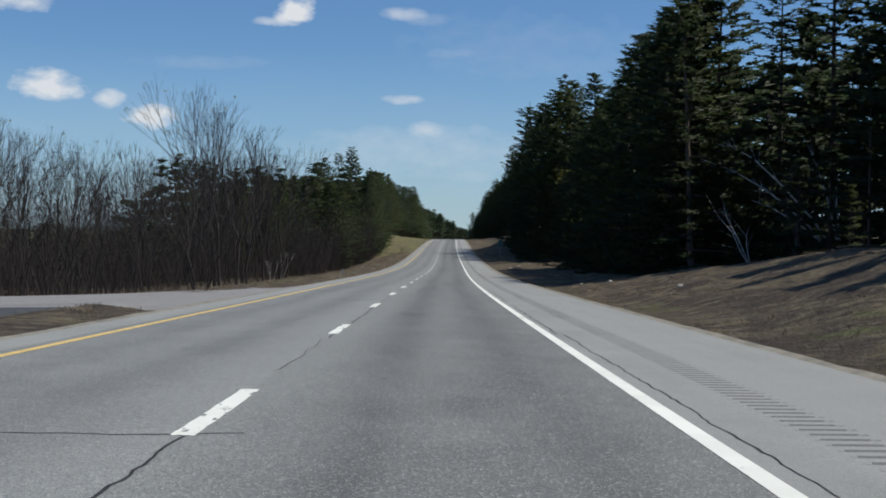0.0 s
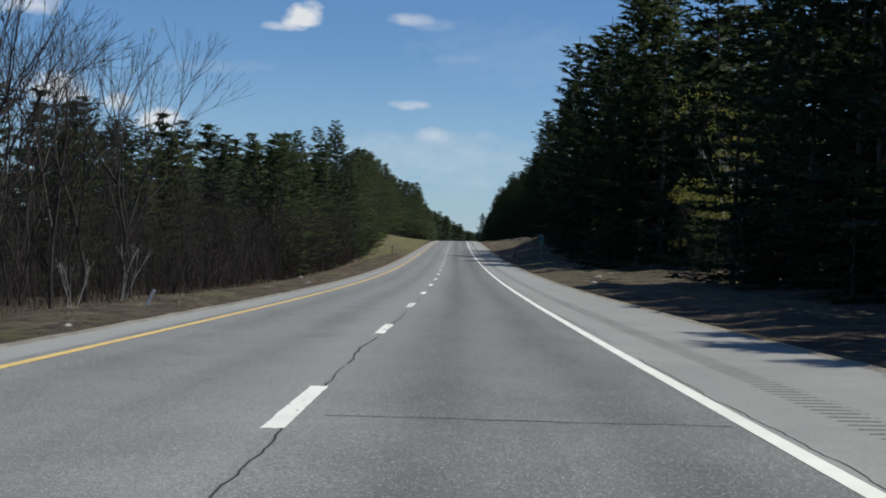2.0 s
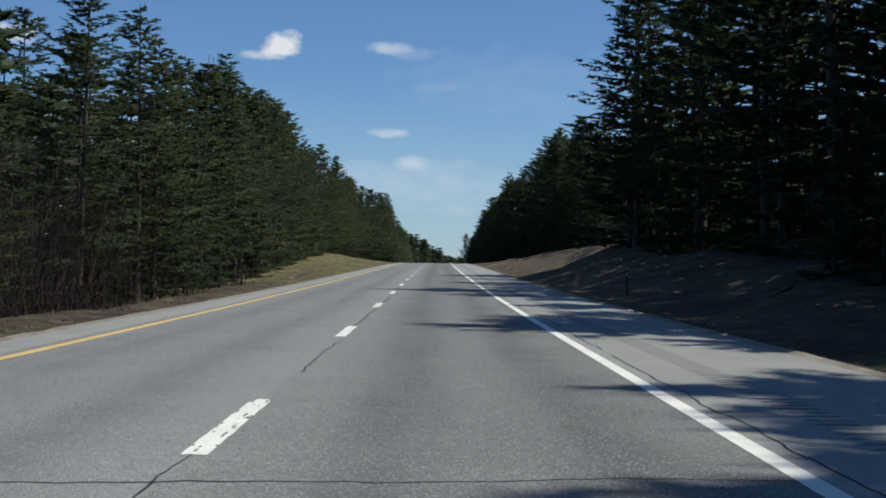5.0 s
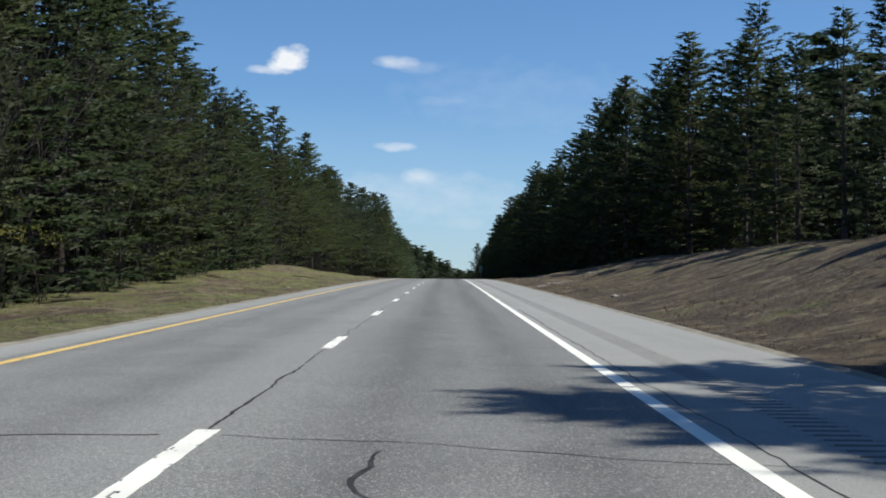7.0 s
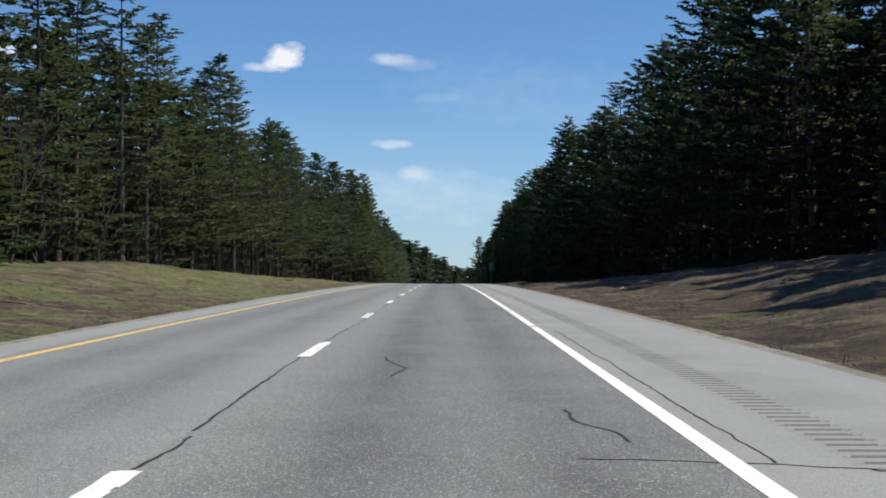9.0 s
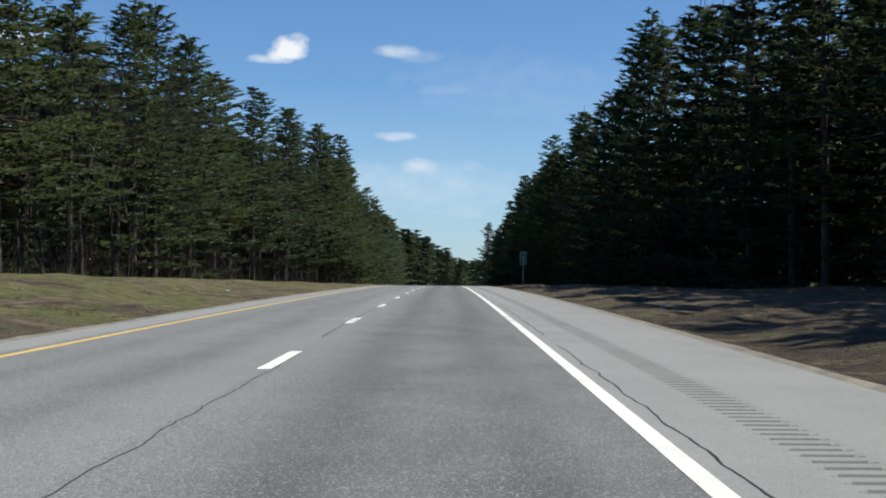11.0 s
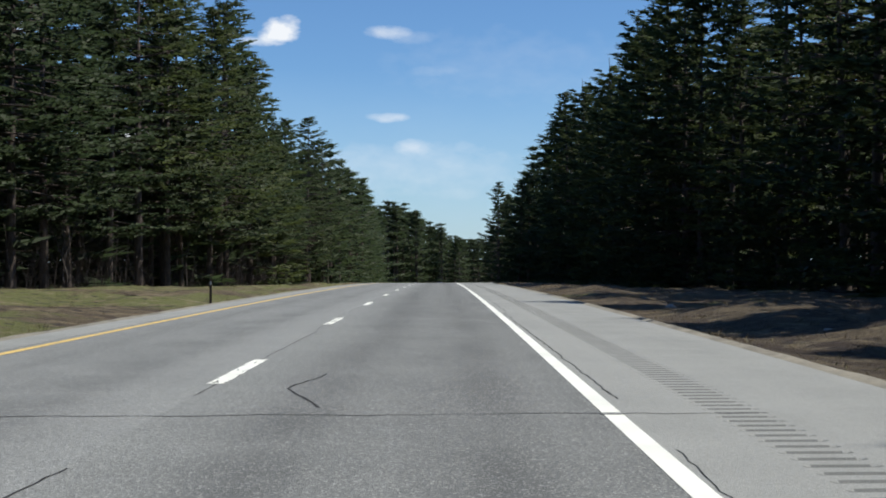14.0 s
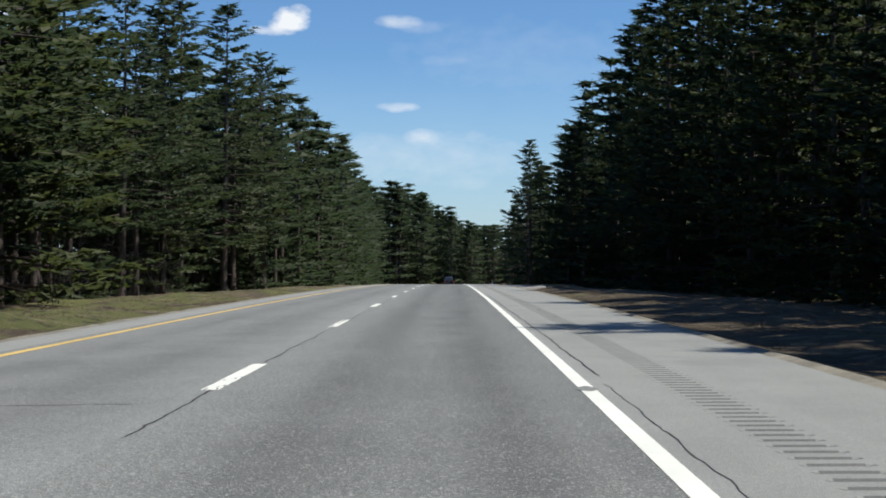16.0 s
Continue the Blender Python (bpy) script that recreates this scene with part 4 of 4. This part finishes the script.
def stems(count, s0, s1, side, d0, d1, h0, h1, thick=1.0):
    for _ in range(count):
        s = r_.uniform(s0, s1)
        foot = right_foot(s) if side > 0 else left_foot(s)
        u = foot + side * r_.uniform(d0, d1)
        p = on_ground(s, u, 0.1)
        h = h0 + (h1 - h0) * r_.random() ** 1.6
        d = Vector((r_.gauss(0, 0.3), r_.gauss(0, 0.3), 1)).normalized()
        w = Vector((r_.uniform(-1, 1), r_.uniform(-1, 1), 0)).normalized() * (0.004 + 0.0013 * h) * thick
        q = p + d * h * 0.55
        d2 = (d + Vector((r_.gauss(0, 0.22), r_.gauss(0, 0.22), 0))).normalized()
        brush.add([p + w, p - w, q - w * 0.6, q + w * 0.6, q + d2 * h * 0.45], [(0, 1, 2, 3), (3, 2, 4)])
        for _ in range(13):
            c = q + d2 * h * r_.uniform(-0.4, 0.42)
            e = Vector((r_.gauss(0, 0.75), r_.gauss(0, 0.75), r_.uniform(-0.1, 0.9))).normalized()
            brush.blade(c, c + e * r_.uniform(0.10, 0.28) * h, w.cross(e) * 0.55)


stems(4000, 30, 140, -1, -0.5, 12, 1.5, 7.5)
stems(2800, 135, 215, -1, -0.5, 12, 2.0, 10.5)
stems(1500, 150, 236, -1, -0.8, 3.5, 2.0, 6.5, 1.9)
stems(1500, 30, 100, -1, 6, 30, 4.0, 9.0, 1.8)
stems(2000, 100, 215, -1, 8, 30, 6.0, 12.0, 2.0)
stems(900, 203, 245, -1, -0.6, 3.5, 2.0, 8.0, 1.8)
stems(1700, 205, 345, -1, -0.8, 5, 1.5, 8.0, 1.6)
stems(2400, 330, 690, -1, 0.0, 7, 1.0, 7.0, 1.6)
stems(1600, 430, 690, -1, -0.3, 2.5, 0.8, 4.5, 2.0)
stems(1800, 20, 330, 1, -0.6, 6, 0.8, 5.0)
stems(1500, 330, 700, 1, 0.0, 7, 0.8, 4.5)
tagged(new("brush", brush.mesh("brush", TWIGS)), "grey-brown tangle of leafless saplings and twigs", "brush", kind="stuff")

# ---------------------------------------------------------------- grass on the banks
blades = Soup()
r_ = random.Random(23)
for i in range(60000):
    s = r_.uniform(8, 660)
    if r_.random() < 0.5:
        a, b = RIGHT_EDGE + 0.7, right_foot(s) + 1.5
    else:
        a, b = LEFT_EDGE - 0.6, left_foot(s) - 1.5
    u = a + (b - a) * r_.random() ** 1.3
    if noise.noise((u * 0.3, s * 0.15, 40)) < -0.15:
        continue
    p = on_ground(s, u, 0.02)
    tall = r_.uniform(0.04, 0.12) * (1.0 + 0.9 * max(0, noise.noise((u * 0.5, s * 0.2, 60))))
    clump = noise.noise((u * 0.6, s * 0.35, 77)) > 0.12 and r_.random() < 0.3
    if clump:
        tall *= 1.35
    for _ in range(8 if clump else 4):
        c = p + Vector((r_.gauss(0, 0.09), r_.gauss(0, 0.12), 0))
        d = Vector((r_.gauss(0, 0.9), r_.gauss(0, 0.9), 0.8)) * tall
        w = Vector((r_.uniform(-1, 1), r_.uniform(-1, 1), 0)).normalized() * r_.uniform(0.005, 0.013)
        blades.blade(c, c + d, w)
tagged(new("grass", blades.mesh("grass", STRAW)), "flattened straw-coloured dead grass on the banks", "grass", kind="stuff")

# ---------------------------------------------------------------- median crossover and the far lay-by
def apron(name, corners, label):
    """A paved patch between the road's edge and the verge: rows of (station, side from, side to)."""
    verts, faces = [], []
    (s0, a0, b0), (s1, a1, b1) = corners[0], corners[-1]
    corners = [(s0 - 1.6, a0, b0)] + corners + [(s1 + 1.6, a1, b1)]
    for i, (s, a, b) in enumerate(corners):
        for k in range(9):
            u = a + (b - a) * k / 8
            z = road_z(s) - 0.004 if k == 0 else max(ground_z(s, u) + 0.05, road_z(s) - 0.01 - 0.03 * abs(u - a))
            if i in (0, len(corners) - 1) or k == 8:
                z = ground_z(s, u) - 0.12
            verts.append(Vector((road_x(s) + u, s, z)))
        if i:
            for k in range(8):
                n = (i - 1) * 9 + k
                faces.append((n, n + 9, n + 10, n + 1))
    return tagged(new(name, mesh_of(name, verts, faces, CROSSOVER)), label, "pavement", kind="structure")


apron("crossover", [(34, -4.66, -9), (36, -4.66, -16), (38, -4.66, -32), (41, -4.66, -34), (44, -4.66, -34), (47, -4.66, -30), (50, -4.66, -12), (56, -4.66, -7)], "pale asphalt crossover in the median")
apron("lay_by", [(672, 6.48, 7.0), (684, 6.48, 9.5), (700, 6.48, 10.5), (715, 6.48, 10.5), (730, 6.48, 8)], "pale asphalt lay-by beside the shoulder")

# ---------------------------------------------------------------- signs and posts
GREEN, t_, b_ = material("sign_green", 0.45)
t_.links.new(mix(t_, band(t_, grain(t_, 3, 4), 0.4, 0.7), (0.006, 0.095, 0.052), (0.010, 0.125, 0.07)), b_.inputs["Base Color"])
LETTER, t_, b_ = material("sign_white", 0.45)
b_.inputs["Base Color"].default_value = (0.36, 0.40, 0.39, 1)
BLUE, t_, b_ = material("shield_blue", 0.45)
b_.inputs["Base Color"].default_value = (0.02, 0.06, 0.30, 1)
RED, t_, b_ = material("shield_red", 0.45)
b_.inputs["Base Color"].default_value = (0.45, 0.02, 0.03, 1)
STEEL, t_, b_ = material("galvanised_steel", 0.5)
b_.inputs["Metallic"].default_value = 0.6
t_.links.new(mix(t_, band(t_, grain(t_, 20, 4), 0.4, 0.7), (0.25, 0.26, 0.27), (0.42, 0.43, 0.44)), b_.inputs["Base Color"])
DARKPOST, t_, b_ = material("weathered_brown_post", 0.8)
t_.links.new(mix(t_, band(t_, grain(t_, 12, 4), 0.4, 0.7), (0.035, 0.025, 0.02), (0.09, 0.065, 0.05)), b_.inputs["Base Color"])
PALEPOST, t_, b_ = material("white_plastic_post", 0.5)
t_.links.new(mix(t_, band(t_, grain(t_, 9, 4), 0.45, 0.7), (0.74, 0.74, 0.72), (0.5, 0.49, 0.46)), b_.inputs["Base Color"])


def plate(w, h, thick, r, y=0.0, z=0.0):
    """A rounded upright plate that faces the traffic (towards -y)."""
    s_ = Soup()
    pts = []
    for cx, cz, a0 in ((w / 2 - r, h / 2 - r, 0), (-w / 2 + r, h / 2 - r, 90), (-w / 2 + r, -h / 2 + r, 180), (w / 2 - r, -h / 2 + r, 270)):
        for k in range(5):
            a = radians(a0 + 22.5 * k)
            pts.append((cx + r * math.cos(a), cz + r * math.sin(a)))
    n = len(pts)
    s_.v = [Vector((x, y, z + q)) for x, q in pts] + [Vector((x, y + thick, z + q)) for x, q in pts]
    s_.f = [tuple(range(n)), tuple(range(2 * n - 1, n - 1, -1))] + [(i, i + n, (i + 1) % n + n, (i + 1) % n) for i in range(n)]
    return s_


def bar(x0, x1, z0, z1, y):
    s_ = Soup()
    s_.box(x0, x1, y - 0.002, y, z0, z1)
    return s_


def mile_sign(s, u, centre, number, word):
    sign = tagged(new("mile_marker_sign"), "green highway mile marker sign on a steel post", "road sign")
    sign.location = on_ground(s, u, 0.3)
    sign.rotation_euler = (0, 0, radians(-1.5))
    c = centre + 0.3
    post = Soup()
    post.add([Vector((x, y, z)) for z in (0, c + 0.5) for x, y in ((-0.04, 0.01), (-0.025, 0.05), (0.025, 0.05), (0.04, 0.01), (0.02, 0.012), (0.015, 0.04), (-0.015, 0.04), (-0.02, 0.012))], [(i, (i + 1) % 8, (i + 1) % 8 + 8, i + 8) for i in range(8)])
    part("post", post.mesh("post", STEEL), sign, "galvanised U-channel post")
    panel = part("panel", plate(0.61, 1.22, 0.004, 0.04, 0.0, c).mesh("panel", GREEN), sign)
    rim = Soup()
    for x0, x1, z0, z1 in ((-0.285, 0.285, c + 0.573, c + 0.588), (-0.285, 0.285, c - 0.588, c - 0.573), (-0.288, -0.274, c - 0.575, c + 0.575), (0.274, 0.288, c - 0.575, c + 0.575)):
        rim.box(x0, x1, -0.003, -0.0005, z0, z1)
    part("border", rim.mesh("border", LETTER), panel, "thin white border")
    for x in () if word else (-0.2, -0.1, 0.0, 0.1, 0.2):
        part("letter_bar", bar(x - 0.022, x + 0.022, c + 0.36, c + 0.46, -0.001).mesh("letter_bar", LETTER), panel, "white letter")
    for z in (-0.14, -0.42):
        for x in (-0.045, 0.045) if z > -0.3 else (0.03,):
            part("letter_bar", bar(x - 0.022, x + 0.022, c + z - 0.075, c + z + 0.075, -0.001).mesh("letter_bar", LETTER), panel, "white figure")
    shield = Soup()
    out = [(-0.13, 0.10), (-0.06, 0.13), (0, 0.115), (0.06, 0.13), (0.13, 0.10), (0.14, 0.0), (0.10, -0.09), (0, -0.15), (-0.10, -0.09), (-0.14, 0.0)]
    shield.v = [Vector((x, -0.003, c + 0.17 + z)) for x, z in out] + [Vector((x, 0, c + 0.17 + z)) for x, z in out]
    shield.f = [tuple(range(10))] + [(i, i + 10, (i + 1) % 10 + 10, (i + 1) % 10) for i in range(10)]
    body = part("shield", shield.mesh("shield", BLUE), panel, "blue route shield")
    for name, text, size, z, label in (("route_number", number, 0.19, 0.155, "white route number"), ("direction_word", word, 0.155, 0.41, "white word SOUTH")):
        if not text:
            continue
        cu = bpy.data.curves.new(name, "FONT")
        cu.body, cu.size, cu.align_x, cu.align_y, cu.extrude = text, size, "CENTER", "CENTER", 0.0005
        ob = new(name, cu)
        me = bpy.data.meshes.new_from_object(ob.evaluated_get(bpy.context.evaluated_depsgraph_get()))
        bpy.data.objects.remove(ob)
        me.materials.append(LETTER)
        me.transform(Matrix.Translation((0, -0.0045, c + z)) @ pose(0, 0, 0, 90, 0, 0))
        part(name, me, panel, label)
    return sign


mile_sign(207, 10.5, 2.3, "", "")
mile_sign(518, 8.8, 2.75, "89", "SOUTH")


def marker_post(s, u, tall, mat, label, lean=(0, 0), reflector=None):
    post = tagged(new("marker_post"), label, "post")
    post.matrix_basis = Matrix.Translation(on_ground(s, u, 0.15)) @ pose(0, 0, 0, lean[0], lean[1], 0)
    p = plate(0.085, tall + 0.15, 0.025, 0.03, 0.0, (tall + 0.15) / 2)
    part("shaft", p.mesh("shaft", mat), post)
    if reflector:
        part("reflector", plate(0.06, 0.12, 0.004, 0.012, -0.005, tall).mesh("reflector", reflector), post, "small reflector near the top")


marker_post(241, -7.4, 1.35, DARKPOST, "thin dark delineator post on the verge", (0, 1), LETTER)
marker_post(230, 8.8, 0.9, DARKPOST, "short dark delineator post on the bank", (0, -2), LETTER)
marker_post(563, -5.7, 0.9, DARKPOST, "thin dark delineator post on the verge", (0, 1), LETTER)
marker_post(107, -7.4, 0.55, PALEPOST, "short white marker post leaning over on the verge", (0, 24))
marker_post(754, 7.6, 0.8, PALEPOST, "white marker post beside the shoulder", (0, 0), LETTER)

# ---------------------------------------------------------------- the car far ahead
CARPAINT, t_, b_ = material("black_car_paint", 0.28)
b_.inputs["Coat Weight"].default_value = 0.6
t_.links.new(mix(t_, band(t_, grain(t_, 2, 3), 0.4, 0.7), (0.012, 0.012, 0.014), (0.022, 0.022, 0.024)), b_.inputs["Base Color"])
TYRE, t_, b_ = material("tyre_rubber", 0.85)
b_.inputs["Base Color"].default_value = (0.02, 0.02, 0.02, 1)
GLASS, t_, b_ = material("car_glass", 0.05)
b_.inputs["Base Color"].default_value = (0.03, 0.035, 0.04, 1)
b_.inputs["Specular IOR Level"].default_value = 0.8


def loft(sections, mat, name):
    """A hull through rounded cross-sections: (y, half width, bottom, top, rounding)."""
    s_ = Soup()
    for y, w, z0, z1, r in sections:
        for cx, cz, a0 in ((w - r, z1 - r, 0), (-w + r, z1 - r, 90), (-w + r, z0 + r, 180), (w - r, z0 + r, 270)):
            for k in range(4):
                a = radians(a0 + 30 * k)
                s_.v.append(Vector((cx + r * math.cos(a), y, cz + r * math.sin(a))))
    n = 16
    for i in range(len(sections) - 1):
        for k in range(n):
            a, b = i * n + k, i * n + (k + 1) % n
            s_.f.append((a, b, b + n, a + n))
    s_.f.append(tuple(range(n)))
    s_.f.append(tuple(range((len(sections) - 1) * n + n - 1, (len(sections) - 1) * n - 1, -1)))
    return smooth(s_.mesh(name, mat))


def car(s, u):
    c = tagged(new("car"), "black sport utility vehicle ahead in the lane", "car")
    c.location = at(s, u, 0.006)
    c.rotation_euler = (math.atan((road_z(s + 2) - road_z(s - 2)) / 4), 0, radians(-0.5))
    body = part("body", loft([(-2.35, 0.80, 0.42, 0.95, 0.12), (-2.28, 0.92, 0.34, 1.05, 0.14), (-1.2, 0.95, 0.28, 1.08, 0.14), (1.2, 0.95, 0.28, 1.05, 0.14), (2.1, 0.92, 0.32, 0.98, 0.16), (2.38, 0.78, 0.42, 0.80, 0.14)], CARPAINT, "body"), c)
    part("cabin", loft([(-2.22, 0.80, 1.02, 1.10, 0.03), (-1.95, 0.74, 1.0, 1.72, 0.14), (-0.5, 0.72, 1.0, 1.80, 0.16), (0.5, 0.72, 1.0, 1.74, 0.16), (1.25, 0.80, 1.0, 1.08, 0.03)], CARPAINT, "cabin"), c)
    rear = Soup()
    rear.add([Vector(p) for p in ((-0.60, -2.175, 1.16), (0.60, -2.175, 1.16), (0.56, -2.005, 1.60), (-0.56, -2.005, 1.60), (-0.60, -2.195, 1.16), (0.60, -2.195, 1.16), (0.56, -2.025, 1.60), (-0.56, -2.025, 1.60))], [(4, 5, 6, 7), (0, 3, 2, 1), (0, 1, 5, 4), (3, 7, 6, 2), (0, 4, 7, 3), (1, 2, 6, 5)])
    part("rear_window", rear.mesh("rear_window", GLASS), c, "dark rear window")
    bumper = Soup()
    bumper.box(-0.86, 0.86, -2.44, -2.28, 0.42, 0.62)
    part("bumper", bumper.mesh("bumper", TYRE), c, "black rear bumper")
    plate_ = part("number_plate", plate(0.31, 0.16, 0.01, 0.015, -2.375, 0.82).mesh("number_plate", LETTER), c, "white number plate")
    part("plate_bar", bar(-0.11, 0.11, 0.79, 0.85, -2.376).mesh("plate_bar", BLUE), plate_)
    for x in (-0.78, 0.78):
        lamp_ = Soup()
        lamp_.box(x - 0.09, x + 0.09, -2.36, -2.25, 0.82, 1.10)
        part("tail_lamp", lamp_.mesh("tail_lamp", RED), c, "red tail lamp")
        for y in (-1.4, 1.45):
            for name, r, w, mat in (("wheel", 0.36, 0.12, TYRE), ("rim", 0.23, 0.125, STEEL)):
                wh = Soup()
                for q in (-w, w):
                    wh.v += [Vector((x * 1.06 + q, y + r * math.cos(a * 0.3927), 0.36 + r * math.sin(a * 0.3927))) for a in range(16)]
                wh.f = [(i, (i + 1) % 16, (i + 1) % 16 + 16, i + 16) for i in range(16)] + [tuple(range(15, -1, -1)), tuple(range(16, 32))]
                made = part(name, wh.mesh(name, mat), c if name == "wheel" else tyre)
                tyre = made if name == "wheel" else tyre


car(826, 1.85)

# ---------------------------------------------------------------- stones and fallen branches on the banks
STONE, t_, b_ = material("grey_fieldstone", 0.9)
v_ = grain(t_, 5, 6)
t_.links.new(mix(t_, band(t_, v_, 0.35, 0.7), (0.20, 0.19, 0.17), (0.42, 0.40, 0.36)), b_.inputs["Base Color"])
bump(t_, b_, v_, 0.7, 0.03)
r_ = random.Random(31)
for i in range(46):
    s = r_.uniform(40, 620)
    u = RIGHT_EDGE + r_.uniform(1.5, 9) if r_.random() < 0.7 else LEFT_EDGE - r_.uniform(1.2, 6)
    bm = bmesh.new()
    bmesh.ops.create_icosphere(bm, subdivisions=2, radius=r_.uniform(0.07, 0.2))
    for v in bm.verts:
        v.co *= 1 + 0.35 * noise.noise(v.co * 9 + Vector((i, 0, 0)))
        v.co.z *= 0.6
    me = bpy.data.meshes.new("stone")
    bm.to_mesh(me)
    bm.free()
    me.materials.append(STONE)
    ob = tagged(new("stone", me), "pale weathered stone lying in the grass", "stone", "stones on the banks")
    ob.location = on_ground(s, u, 0.01)
rubble = Soup()
for i in range(90):                         # washed-out gravel in a gully on the bank
    k = r_.random()
    s, u = 345 + 14 * k + r_.gauss(0, 0.35), 8.0 + 6.2 * k + r_.gauss(0, 0.22)
    p, q = on_ground(s, u, 0.02), r_.uniform(0.05, 0.17)
    ring = [p + Vector((math.cos(w) * q * r_.uniform(0.7, 1.2), math.sin(w) * q * r_.uniform(0.7, 1.2), 0)) for w in (0, 1.05, 2.1, 3.14, 4.2, 5.2)]
    cap = [v.lerp(p, r_.uniform(0.25, 0.45)) + Vector((0, 0, q * r_.uniform(0.4, 0.7))) for v in ring]
    rubble.add(ring + cap, [(j, (j + 1) % 6, 6 + (j + 1) % 6, 6 + j) for j in range(6)] + [(6, 7, 8, 9, 10, 11)])
tagged(new("rubble", rubble.mesh("rubble", STONE)), "pale washed-out stones in a gully on the bank", "gravel", kind="stuff")
for i in range(26):
    s = r_.uniform(40, 620)
    u = RIGHT_EDGE + r_.uniform(3, 11) if r_.random() < 0.75 else LEFT_EDGE - r_.uniform(3, 9)
    w, L = r_.uniform(0, 6.283), r_.uniform(0.8, 2.6)
    d = Vector((math.cos(w), math.sin(w), 0))
    limb = Soup()
    a, m_, b = [on_ground(s + d.y * k, u + d.x * k, -0.03) for k in (0, L * 0.5, L)]
    limb.tube([a - a, m_ - a, b - a], [0.04, 0.03, 0.012], 5, True)
    limb.tube([m_ - a, m_ - a + Vector((d.y, -d.x, 0.35)) * L * 0.25], [0.02, 0.005], 4)
    ob = tagged(new("fallen_branch", smooth(limb.mesh("fallen_branch", GREY_BARK))), "bare grey fallen branch lying on the bank", "branch", "fallen branches")
    ob.location = a
